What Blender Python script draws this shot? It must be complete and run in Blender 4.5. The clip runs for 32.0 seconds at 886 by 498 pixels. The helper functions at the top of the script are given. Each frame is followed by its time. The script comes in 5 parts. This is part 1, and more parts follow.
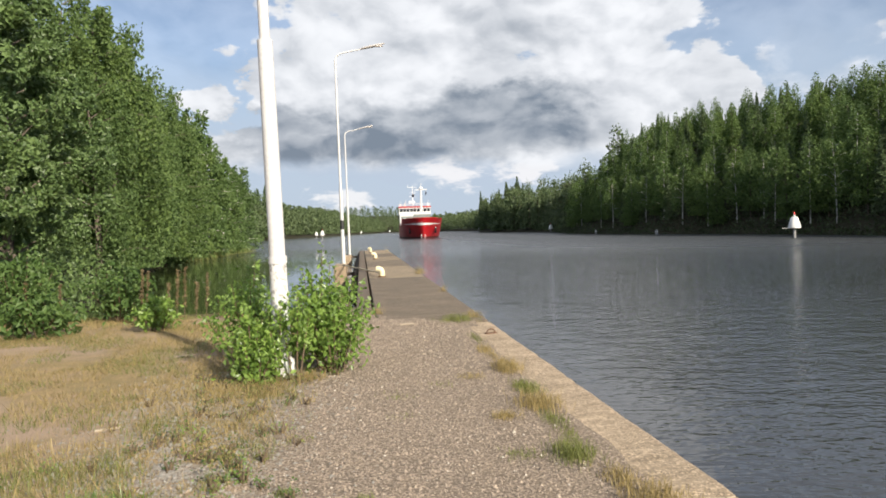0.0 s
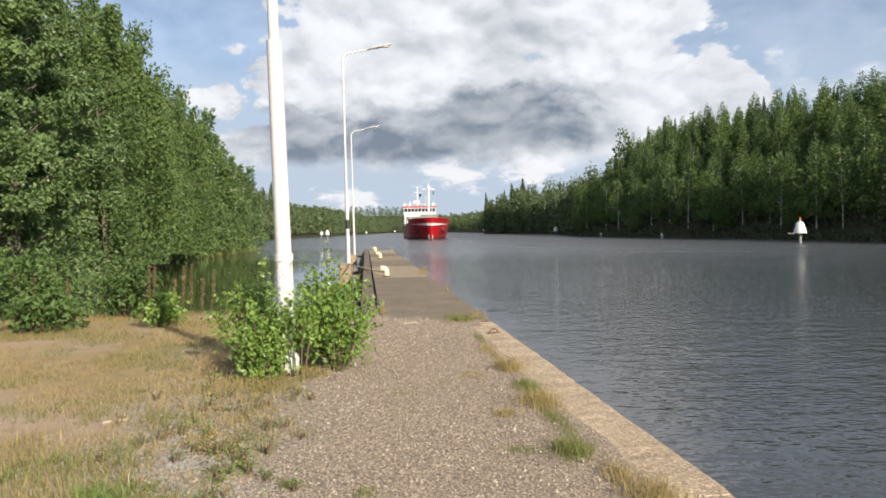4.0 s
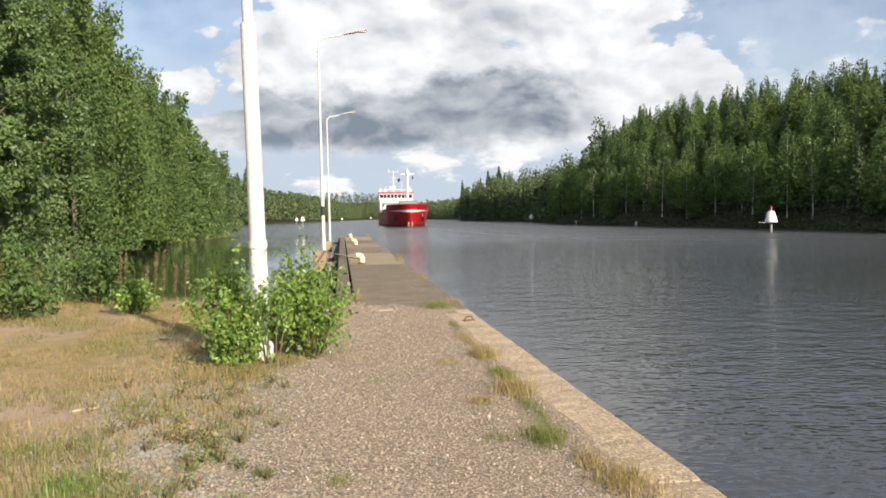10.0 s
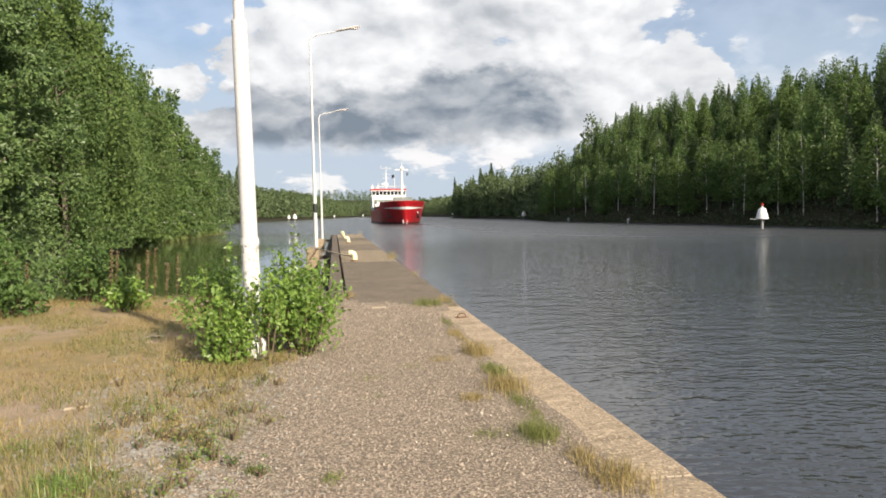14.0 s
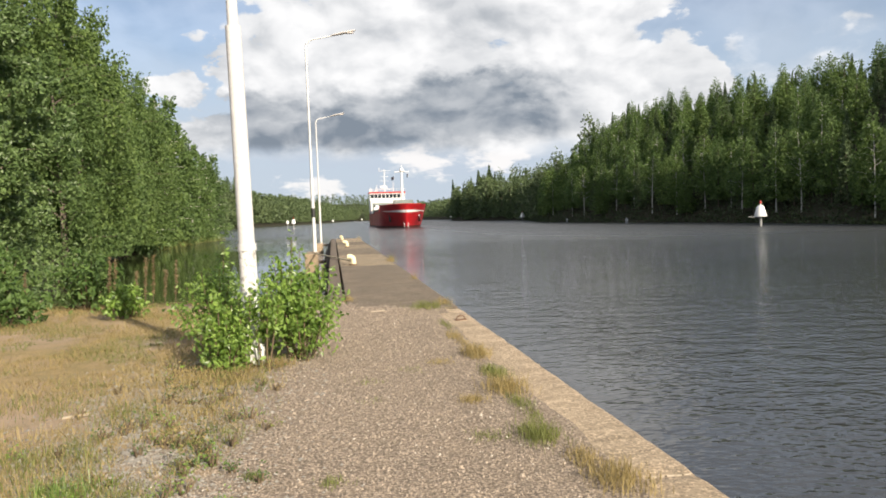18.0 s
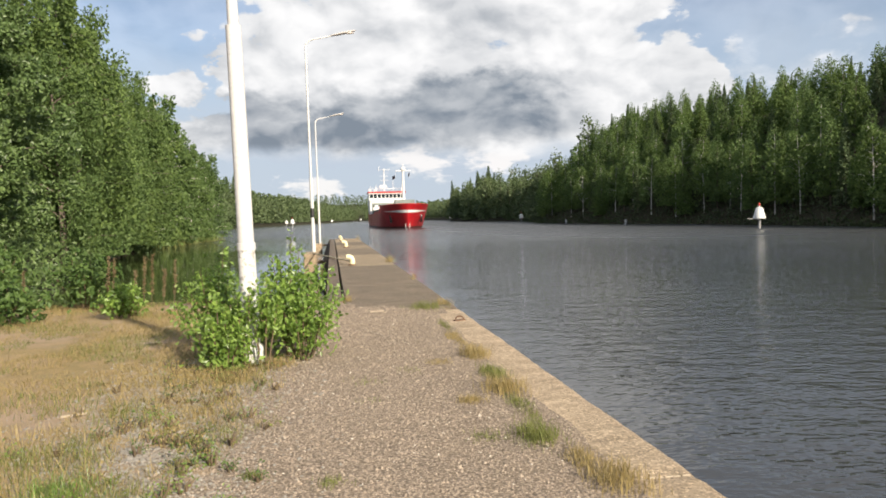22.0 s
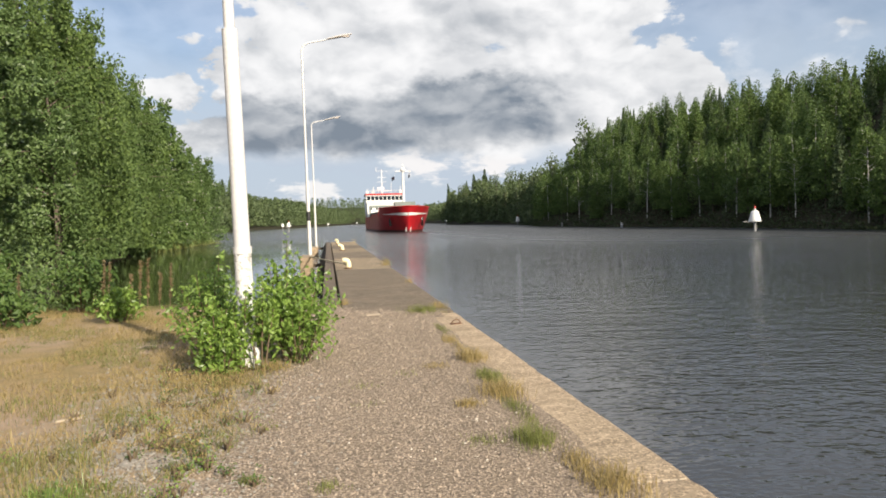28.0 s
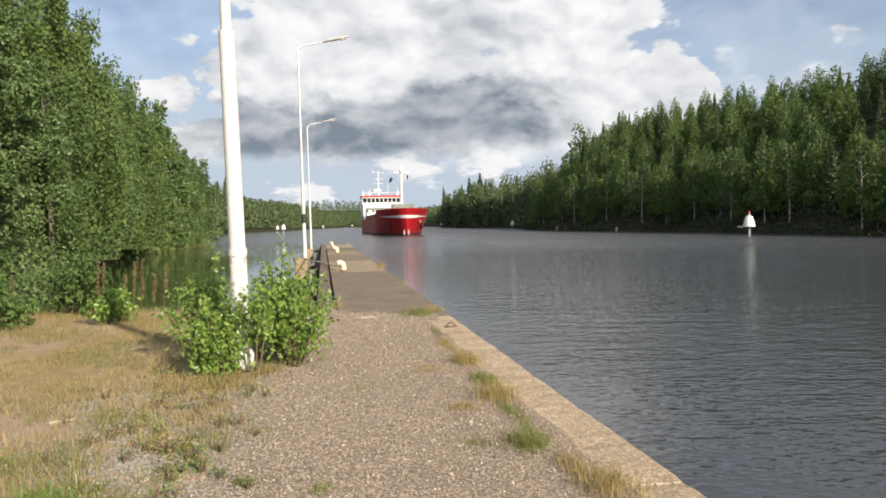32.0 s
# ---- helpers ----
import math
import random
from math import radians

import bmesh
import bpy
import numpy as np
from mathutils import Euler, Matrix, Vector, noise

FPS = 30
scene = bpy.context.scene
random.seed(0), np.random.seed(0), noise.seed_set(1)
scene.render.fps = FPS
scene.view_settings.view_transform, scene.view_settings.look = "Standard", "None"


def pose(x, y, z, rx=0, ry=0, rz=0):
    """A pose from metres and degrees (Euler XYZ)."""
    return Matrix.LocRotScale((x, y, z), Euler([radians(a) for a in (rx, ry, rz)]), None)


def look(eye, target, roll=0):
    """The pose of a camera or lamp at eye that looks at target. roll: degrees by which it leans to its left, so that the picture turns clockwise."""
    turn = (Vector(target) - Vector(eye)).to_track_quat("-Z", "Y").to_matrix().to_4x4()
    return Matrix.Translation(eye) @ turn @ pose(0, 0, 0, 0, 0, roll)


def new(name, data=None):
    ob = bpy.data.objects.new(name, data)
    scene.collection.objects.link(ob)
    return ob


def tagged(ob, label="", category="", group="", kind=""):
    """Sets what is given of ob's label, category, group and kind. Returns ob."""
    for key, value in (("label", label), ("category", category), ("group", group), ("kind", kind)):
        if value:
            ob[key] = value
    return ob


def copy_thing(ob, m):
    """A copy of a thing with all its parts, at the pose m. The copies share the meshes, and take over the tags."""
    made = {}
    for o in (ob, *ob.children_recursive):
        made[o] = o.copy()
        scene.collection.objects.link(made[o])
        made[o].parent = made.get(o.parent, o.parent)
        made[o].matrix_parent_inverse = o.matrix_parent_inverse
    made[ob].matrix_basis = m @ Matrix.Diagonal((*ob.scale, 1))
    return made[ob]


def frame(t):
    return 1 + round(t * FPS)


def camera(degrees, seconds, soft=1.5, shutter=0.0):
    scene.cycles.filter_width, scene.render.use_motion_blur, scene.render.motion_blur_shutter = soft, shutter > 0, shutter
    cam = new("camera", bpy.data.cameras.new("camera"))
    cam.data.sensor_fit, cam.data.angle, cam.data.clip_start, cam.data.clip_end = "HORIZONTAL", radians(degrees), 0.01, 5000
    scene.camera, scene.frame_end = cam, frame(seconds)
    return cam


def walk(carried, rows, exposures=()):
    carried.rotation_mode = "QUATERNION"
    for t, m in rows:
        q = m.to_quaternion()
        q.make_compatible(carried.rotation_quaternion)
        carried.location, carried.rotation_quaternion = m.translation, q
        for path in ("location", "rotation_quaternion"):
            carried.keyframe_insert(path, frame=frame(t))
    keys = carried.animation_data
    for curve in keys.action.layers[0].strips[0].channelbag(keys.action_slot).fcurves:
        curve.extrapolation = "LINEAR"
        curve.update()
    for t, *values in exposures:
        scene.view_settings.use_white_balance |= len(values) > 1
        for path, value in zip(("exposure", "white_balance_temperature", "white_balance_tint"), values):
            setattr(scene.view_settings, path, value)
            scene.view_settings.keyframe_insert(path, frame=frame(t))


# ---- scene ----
cam = camera(62.78, 32.0, soft=1.8)


def view(x, y, z, turn, tilt, roll):
    """Eye, and degrees to the right of the pier's line, upwards, and of roll."""
    a, b = radians(turn), radians(tilt)
    way = Vector((math.sin(a) * math.cos(b), math.cos(a) * math.cos(b), math.sin(b)))
    return look((x, y, z), Vector((x, y, z)) + way, roll)


# path rows
PATH = [
    (0, view(-0.006, 0.090, 1.610, 6.41, -1.57, -1.65)),
    (0.5, view(-0.009, 0.011, 1.605, 6.34, -1.58, -1.29)),
    (1, view(-0.013, 0.000, 1.599, 6.34, -1.72, -1.03)),
    (1.5, view(-0.017, -0.005, 1.607, 6.02, -2.02, -1.82)),
    (2, view(-0.021, -0.011, 1.608, 6.51, -1.60, -1.36)),
    (2.5, view(-0.015, 0.014, 1.613, 6.29, -1.43, -0.44)),
    (3, view(-0.008, -0.006, 1.605, 5.96, -0.89, 0.20)),
    (3.5, view(-0.009, -0.009, 1.598, 5.80, -1.17, -0.64)),
    (5.5, view(-0.014, -0.004, 1.601, 6.21, -2.09, -1.11)),
    (6, view(-0.020, -0.008, 1.603, 6.34, -2.17, -0.80)),
    (6.5, view(-0.012, -0.005, 1.600, 6.56, -2.22, -0.73)),
    (7, view(-0.010, -0.006, 1.601, 6.96, -2.27, -0.46)),
    (7.5, view(-0.011, -0.006, 1.602, 7.21, -2.29, -0.40)),
    (8, view(-0.012, 0.000, 1.600, 7.41, -2.41, -0.33)),
    (8.5, view(-0.013, -0.003, 1.600, 7.47, -2.40, -0.53)),
    (9, view(-0.008, -0.004, 1.600, 7.56, -2.49, -0.63)),
    (9.5, view(-0.006, -0.007, 1.604, 7.69, -2.53, -0.75)),
    (10, view(-0.005, -0.000, 1.605, 7.92, -2.54, -0.59)),
    (10.5, view(-0.003, 0.008, 1.601, 8.01, -2.51, -0.40)),
    (11, view(-0.005, 0.001, 1.602, 8.12, -2.56, -0.59)),
    (11.5, view(-0.002, -0.002, 1.601, 8.17, -2.61, -0.98)),
    (12, view(0.014, 0.008, 1.600, 8.21, -2.66, -1.35)),
    (12.5, view(0.018, 0.006, 1.599, 8.29, -2.70, -1.62)),
    (13, view(0.011, 0.005, 1.600, 8.37, -2.72, -1.23)),
    (13.5, view(0.001, 0.000, 1.602, 8.46, -2.74, -0.95)),
    (14, view(-0.003, 0.000, 1.601, 8.50, -2.76, -0.69)),
    (14.5, view(-0.007, 0.005, 1.597, 8.48, -2.75, -0.84)),
    (16.5, view(0.004, 0.009, 1.596, 8.61, -2.54, -1.00)),
    (17, view(0.002, -0.002, 1.600, 8.65, -2.54, -1.01)),
    (17.5, view(0.009, 0.002, 1.600, 8.61, -2.51, -1.25)),
    (18, view(0.017, 0.006, 1.597, 8.57, -2.55, -1.60)),
    (18.5, view(0.015, 0.005, 1.597, 8.57, -2.62, -1.54)),
    (19, view(0.005, -0.001, 1.599, 8.57, -2.62, -1.46)),
    (19.5, view(-0.001, 0.001, 1.603, 8.56, -2.60, -1.01)),
    (20, view(-0.007, -0.000, 1.598, 8.56, -2.47, -0.76)),
    (20.5, view(-0.008, -0.003, 1.598, 8.54, -2.48, -0.95)),
    (21, view(-0.000, 0.002, 1.598, 8.56, -2.51, -1.21)),
    (21.5, view(0.008, 0.005, 1.599, 8.59, -2.55, -1.36)),
    (22, view(0.012, 0.004, 1.594, 8.66, -2.50, -1.36)),
    (22.5, view(0.014, 0.002, 1.596, 8.70, -2.47, -1.51)),
    (23, view(0.012, 0.007, 1.594, 8.75, -2.50, -1.25)),
    (23.5, view(0.001, -0.007, 1.601, 8.78, -2.59, -0.98)),
    (24, view(0.000, 0.001, 1.596, 8.78, -2.60, -1.05)),
    (24.5, view(0.001, -0.005, 1.600, 8.79, -2.57, -1.22)),
    (25, view(-0.004, -0.009, 1.600, 8.86, -2.46, -1.08)),
    (25.5, view(-0.010, -0.005, 1.599, 8.86, -2.37, -0.75)),
    (27.5, view(0.005, -0.000, 1.597, 8.91, -2.28, -1.19)),
    (28, view(0.010, 0.007, 1.598, 8.96, -2.26, -1.39)),
    (28.5, view(0.014, 0.000, 1.597, 8.97, -2.27, -1.50)),
    (29, view(0.012, -0.002, 1.599, 9.04, -2.29, -1.42)),
    (29.5, view(0.011, 0.006, 1.598, 9.03, -2.35, -1.47)),
    (30, view(0.008, 0.002, 1.602, 9.05, -2.31, -1.28)),
    (30.5, view(0.002, -0.002, 1.599, 9.07, -2.27, -1.20)),
    (31, view(0.000, -0.008, 1.602, 9.18, -2.15, -1.09)),
    (31.5, view(-0.001, -0.013, 1.600, 9.29, -2.07, -1.25)),
    (32, view(0.004, -0.001, 1.595, 9.36, -2.01, -1.03)),
]
# end of path
walk(cam, PATH, exposures=[(0.0, 0.62, 6150, 10), (3.5, 0.64, 6150, 10), (8.0, 0.76, 6300, 10), (14.0, 0.71, 6350, 10), (20.0, 0.71, 6400, 10), (25.0, 0.65, 6400, 10), (32.0, 0.65, 6350, 10)])

WATER_Z = -1.05
SUN_TURN, SUN_HIGH = 151.0, 27.0   # clockwise from the pier's line; elevation


# ---- world and sun ----
def build_light():
    w = bpy.data.worlds.new("sky")
    scene.world = w
    w.use_nodes = True
    nt = w.node_tree
    nt.nodes.clear()
    N = nt.nodes.new

    def math_node(op, a, b=None, clamp=False):
        n = N("ShaderNodeMath")
        n.operation, n.use_clamp = op, clamp
        for k, v in enumerate((a, b)):
            if v is None:
                continue
            if isinstance(v, (int, float)):
                n.inputs[k].default_value = v
            else:
                nt.links.new(v, n.inputs[k])
        return n.outputs[0]

    def ramp(v, lo, hi, a=0.0, b=1.0):
        n = N("ShaderNodeMapRange")
        n.interpolation_type = "SMOOTHSTEP"
        nt.links.new(v, n.inputs["Value"])
        for key, val in (("From Min", lo), ("From Max", hi), ("To Min", a), ("To Max", b)):
            n.inputs[key].default_value = val
        return n.outputs[0]

    def noise_node(vec, scale, detail, rough=0.55):
        n = N("ShaderNodeTexNoise")
        n.inputs["Scale"].default_value, n.inputs["Detail"].default_value = scale, detail
        n.inputs["Roughness"].default_value = rough
        nt.links.new(vec, n.inputs["Vector"])
        return n

    sky = N("ShaderNodeTexSky")
    sky.sky_type, sky.sun_disc = "NISHITA", False
    sky.sun_elevation, sky.sun_rotation = radians(SUN_HIGH), radians(SUN_TURN)
    sky.air_density, sky.dust_density, sky.ozone_density = 1.0, 0.8, 3.2
    blue = N("ShaderNodeBackground")
    blue.inputs["Strength"].default_value = 0.078
    nt.links.new(sky.outputs[0], blue.inputs["Color"])

    geo = N("ShaderNodeTexCoord").outputs["Generated"]
    axis = N("ShaderNodeSeparateXYZ")
    nt.links.new(geo, axis.inputs[0])
    # degrees to the right of the pier's line, and above the horizon
    az = math_node("MULTIPLY", math_node("ARCTAN2", axis.outputs["X"], axis.outputs["Y"]), 57.2958)
    el = math_node("MULTIPLY", math_node("ARCSINE", axis.outputs["Z"]), 57.2958)

    def vec_of(x, y):
        n = N("ShaderNodeCombineXYZ")
        nt.links.new(x, n.inputs[0])
        nt.links.new(y, n.inputs[1])
        return n.outputs[0]

    def moved(v, by):
        n = N("ShaderNodeVectorMath")
        n.operation = "ADD"
        nt.links.new(v, n.inputs[0])
        n.inputs[1].default_value = by
        return n.outputs[0]

    def warped(v, scale, amount, detail=3.0):
        w = noise_node(v, scale, detail, 0.55)
        c = N("ShaderNodeVectorMath")
        c.operation = "MULTIPLY_ADD"
        nt.links.new(moved(w.outputs["Color"], (-0.5, -0.5, -0.5)), c.inputs[0])
        c.inputs[1].default_value = (amount, amount, 0.0)
        nt.links.new(v, c.inputs[2])
        return c.outputs[0]

    def lumps(v, scale):
        n = N("ShaderNodeTexVoronoi")
        n.feature, n.voronoi_dimensions = "SMOOTH_F1", "2D"
        n.inputs["Scale"].default_value, n.inputs["Smoothness"].default_value = scale, 0.5
        nt.links.new(v, n.inputs["Vector"])
        return math_node("SUBTRACT", 1.0, n.outputs["Distance"])

    def heap(v):
        """Rounded cloud heaps: fine billows on broad ones."""
        broad = noise_node(v, 0.75, 9.0, 0.62).outputs["Fac"]
        w = warped(v, 2.2, 0.42, 6.0)
        round_ = math_node("ADD", math_node("MULTIPLY", lumps(w, 1.5), 0.26), math_node("MULTIPLY", lumps(w, 4.2), 0.15))
        return math_node("ADD", broad, round_)

    flat = vec_of(math_node("DIVIDE", az, 9.0), math_node("DIVIDE", el, 5.6))
    bend = N("ShaderNodeSeparateColor")
    nt.links.new(noise_node(flat, 2.1, 6.0, 0.62).outputs["Color"], bend.inputs[0])
    az_bent = math_node("ADD", az, math_node("MULTIPLY", math_node("SUBTRACT", bend.outputs[0], 0.5), 7.0))
    el_bent = math_node("ADD", el, math_node("MULTIPLY", math_node("SUBTRACT", bend.outputs[1], 0.5), 4.5))

    def oval(turn, high, wide, tall):
        """1 in the middle of an oval of sky, 0 on its edge, below 0 outside."""
        a = math_node("DIVIDE", math_node("SUBTRACT", az_bent, turn), wide)
        b = math_node("DIVIDE", math_node("SUBTRACT", el_bent, high), tall)
        return math_node("SUBTRACT", 1.0, math_node("ADD", math_node("MULTIPLY", a, a), math_node("MULTIPLY", b, b)))

    def most(*ovals):
        v = None
        for o in ovals:
            q = oval(*o)
            v = q if v is None else math_node("MAXIMUM", v, q)
        return v

    drift = warped(flat, 0.8, 0.5)
    h0 = heap(drift)
    h1 = heap(moved(drift, (0.06, 0.17, 0.0)))
    loose = math_node("SUBTRACT", h0, 0.76)
    # the heaps in sight, and broken cloud all round
    body = most((9.0, 16.0, 18.5, 14.0), (21.0, 7.5, 10.5, 4.6), (-1.5, 6.8, 11.0, 2.8), (-3.5, 11.8, 6.0, 3.4))
    body = math_node("MAXIMUM", math_node("MINIMUM", math_node("MULTIPLY", body, 1.8), 0.9), -0.9)
    body = math_node("MAXIMUM", body, most((-11.3, 10.2, 2.8, 1.6)))
    wisp = math_node("MAXIMUM", most((31.6, 12.2, 1.5, 2.4), (37.8, 12.3, 2.2, 1.2), (35.0, 9.6, 3.6, 1.3), (32.4, 9.8, 2.0, 1.3)), -1.0)
    around = math_node("MAXIMUM", ramp(math_node("ABSOLUTE", math_node("SUBTRACT", az, 10.0)), 34.0, 60.0), ramp(el, 26.0, 44.0))
    body = math_node("ADD", math_node("MULTIPLY", body, math_node("SUBTRACT", 1.0, around)), math_node("MULTIPLY", around, 0.10))
    cover = ramp(math_node("ADD", math_node("MULTIPLY", body, 0.75), math_node("MULTIPLY", loose, 2.4)), -0.05, 0.20)
    thin = ramp(math_node("ADD", math_node("MULTIPLY", wisp, 0.60), math_node("MULTIPLY", loose, 3.6)), -0.12, 0.75, 0.0, 0.85)
    thin = math_node("MULTIPLY", thin, math_node("SUBTRACT", 1.0, around))
    cover = math_node("MAXIMUM", cover, thin)
    heaped = cover
    # pale haze and small far heaps above the horizon
    low = ramp(math_node("ADD", el, math_node("MULTIPLY", loose, 5.0)), 15.0, 6.0, 0.36, 0.95)
    cover = math_node("MAXIMUM", cover, low)

    # lit tops, shaded undersides, and the long grey base
    lit = ramp(math_node("SUBTRACT", h0, h1), -0.24, 0.15)
    ragged = math_node("ADD", most((8.0, 7.6, 9.0, 2.7), (-1.0, 6.7, 11.0, 1.8), (12.0, 9.6, 6.0, 1.8), (-6.0, 8.3, 5.0, 1.6)), math_node("MULTIPLY", math_node("SUBTRACT", noise_node(drift, 1.3, 6.0, 0.55).outputs["Fac"], 0.5), 2.6))
    base = ramp(ragged, -0.75, 1.0)
    grey = math_node("ADD", math_node("MULTIPLY", base, 0.68), math_node("MULTIPLY", math_node("SUBTRACT", 1.0, lit), 0.36), clamp=True)
    soft = ramp(noise_node(drift, 1.1, 4.0, 0.5).outputs["Fac"], 0.40, 0.68, 0.0, 0.34)
    grey = math_node("ADD", grey, soft, clamp=True)

    def mixed(fac, a, b):
        n = N("ShaderNodeMix")
        n.data_type = "RGBA"
        nt.links.new(fac, n.inputs["Factor"])
        for key, v in (("A", a), ("B", b)):
            if isinstance(v, tuple):
                n.inputs[key].default_value = (*v, 1)
            else:
                nt.links.new(v, n.inputs[key])
        return n.outputs["Result"]

    heaps = mixed(grey, (1.0, 0.985, 0.97), (0.235, 0.275, 0.325))
    far = warped(vec_of(math_node("DIVIDE", az, 3.2), math_node("DIVIDE", el, 1.2)), 1.4, 0.8)
    streak = ramp(math_node("ADD", noise_node(far, 0.8, 6.0, 0.6).outputs["Fac"], math_node("MULTIPLY", most((8.0, 4.6, 3.0, 1.0), (13.0, 4.3, 2.0, 0.9), (-1.5, 2.4, 2.0, 0.7)), 0.08)), 0.40, 0.57)
    haze = mixed(streak, (0.55, 0.62, 0.71), (0.95, 0.92, 0.90))
    below = math_node("MULTIPLY", ramp(math_node("ADD", el, math_node("MULTIPLY", loose, 2.6)), 5.9, 4.3), ramp(el, -1.0, 0.0))
    below = math_node("MAXIMUM", below, math_node("MULTIPLY", math_node("SUBTRACT", 1.0, heaped), ramp(el, 16.0, 9.0)))
    col = mixed(below, heaps, haze)
    cloud = N("ShaderNodeBackground")
    cloud.inputs["Strength"].default_value = 0.64
    nt.links.new(col, cloud.inputs["Color"])
    mix = N("ShaderNodeMixShader")
    nt.links.new(cover, mix.inputs[0])
    nt.links.new(blue.outputs[0], mix.inputs[1])
    nt.links.new(cloud.outputs[0], mix.inputs[2])
    out = N("ShaderNodeOutputWorld")
    nt.links.new(mix.outputs[0], out.inputs["Surface"])

    sun = bpy.data.lights.new("sun", "SUN")
    sun.energy, sun.angle, sun.color = 5.0, radians(0.8), (1.0, 0.87, 0.68)
    ob = new("sun", sun)
    a, b = radians(SUN_TURN), radians(SUN_HIGH)
    ob.matrix_world = look((math.sin(a) * math.cos(b) * 50, math.cos(a) * math.cos(b) * 50, math.sin(b) * 50), (0, 0, 0))


build_light()


# ---- materials ----
def nodes_of(name):
    m = bpy.data.materials.new(name)
    m.use_nodes = True
    nt = m.node_tree
    return m, nt, nt.nodes["Principled BSDF"]


def noise_tex(nt, vec, scale, detail=4.0, rough=0.6):
    n = nt.nodes.new("ShaderNodeTexNoise")
    n.inputs["Scale"].default_value, n.inputs["Detail"].default_value, n.inputs["Roughness"].default_value = scale, detail, rough
    nt.links.new(vec, n.inputs["Vector"])
    return n.outputs["Fac"]


def map_range(nt, v, lo, hi, a=0.0, b=1.0):
    n = nt.nodes.new("ShaderNodeMapRange")
    n.interpolation_type = "SMOOTHSTEP"
    nt.links.new(v, n.inputs["Value"])
    for key, val in (("From Min", lo), ("From Max", hi), ("To Min", a), ("To Max", b)):
        n.inputs[key].default_value = val
    return n.outputs[0]


def mix_rgb(nt, fac, a, b, blend="MIX"):
    n = nt.nodes.new("ShaderNodeMix")
    n.data_type, n.blend_type = "RGBA", blend
    if isinstance(fac, (int, float)):
        n.inputs["Factor"].default_value = fac
    else:
        nt.links.new(fac, n.inputs["Factor"])
    for key, v in (("A", a), ("B", b)):
        if isinstance(v, tuple):
            n.inputs[key].default_value = (*v, 1)
        else:
            nt.links.new(v, n.inputs[key])
    return n.outputs["Result"]


def calc(nt, op, a, b):
    n = nt.nodes.new("ShaderNodeMath")
    n.operation = op
    for k, v in enumerate((a, b)):
        if isinstance(v, (int, float)):
            n.inputs[k].default_value = v
        else:
            nt.links.new(v, n.inputs[k])
    return n.outputs[0]


def add_bump(nt, bsdf, height, strength, distance):
    n = nt.nodes.new("ShaderNodeBump")
    n.inputs["Strength"].default_value, n.inputs["Distance"].default_value = strength, distance
    nt.links.new(height, n.inputs["Height"])
    nt.links.new(n.outputs[0], bsdf.inputs["Normal"])


def coords(nt, kind="Object"):
    return nt.nodes.new("ShaderNodeTexCoord").outputs[kind]


def surface(name, c1, c2, scale=3.0, rough=0.6, bump=0.2, fine=40.0, metal=0.0, wear=None, wear_at=0.62, vary=0.0):
    """Two colours mixed at two scales, a fine relief, and patches of wear."""
    m, nt, b = nodes_of(name)
    v = coords(nt)
    big, small = noise_tex(nt, v, scale, 5.0), noise_tex(nt, v, fine, 3.0)
    col = mix_rgb(nt, map_range(nt, big, 0.3, 0.7), c1, c2)
    col = mix_rgb(nt, map_range(nt, small, 0.35, 0.75, 0.0, 0.35), col, tuple(x * 0.55 for x in c1))
    if wear:
        patch = noise_tex(nt, v, scale * 2.3, 8.0, 0.7)
        col = mix_rgb(nt, map_range(nt, patch, wear_at, wear_at + 0.06), col, wear)
    if vary:
        info = nt.nodes.new("ShaderNodeObjectInfo").outputs["Random"]
        col = mix_rgb(nt, map_range(nt, info, 0, 1, 0, vary), col, tuple(x * 0.4 for x in c1))
    nt.links.new(col, b.inputs["Base Color"])
    nt.links.new(map_range(nt, big, 0.2, 0.8, rough * 0.85, min(1.0, rough * 1.15)), b.inputs["Roughness"])
    b.inputs["Metallic"].default_value = metal
    if bump:
        add_bump(nt, b, small, bump, 0.02)
    return m


def leaf_material(name, dark, light, vary=0.5, clear=0.3, gloss=0.55):
    m, nt, b = nodes_of(name)
    isl = nt.nodes.new("ShaderNodeNewGeometry").outputs["Random Per Island"]
    info = nt.nodes.new("ShaderNodeObjectInfo").outputs["Random"]
    isl = map_range(nt, isl, 0.0, 1.0, 0.2, 0.85)
    col = mix_rgb(nt, isl, dark, light)
    warm = tuple(min(1.0, x * k) for x, k in zip(light, (1.16, 1.10, 0.8)))
    col = mix_rgb(nt, calc(nt, "MULTIPLY", info, vary), col, mix_rgb(nt, isl, tuple(x * 0.75 for x in dark), warm))
    nt.links.new(col, b.inputs["Base Color"])
    b.inputs["Roughness"].default_value = gloss
    b.inputs["Specular IOR Level"].default_value = 0.5 if gloss < 0.5 else 0.35
    tr = nt.nodes.new("ShaderNodeBsdfTranslucent")
    nt.links.new(col, tr.inputs["Color"])
    mx = nt.nodes.new("ShaderNodeMixShader")
    mx.inputs[0].default_value = clear
    nt.links.new(b.outputs[0], mx.inputs[1])
    nt.links.new(tr.outputs[0], mx.inputs[2])
    nt.links.new(mx.outputs[0], nt.nodes["Material Output"].inputs["Surface"])
    return m


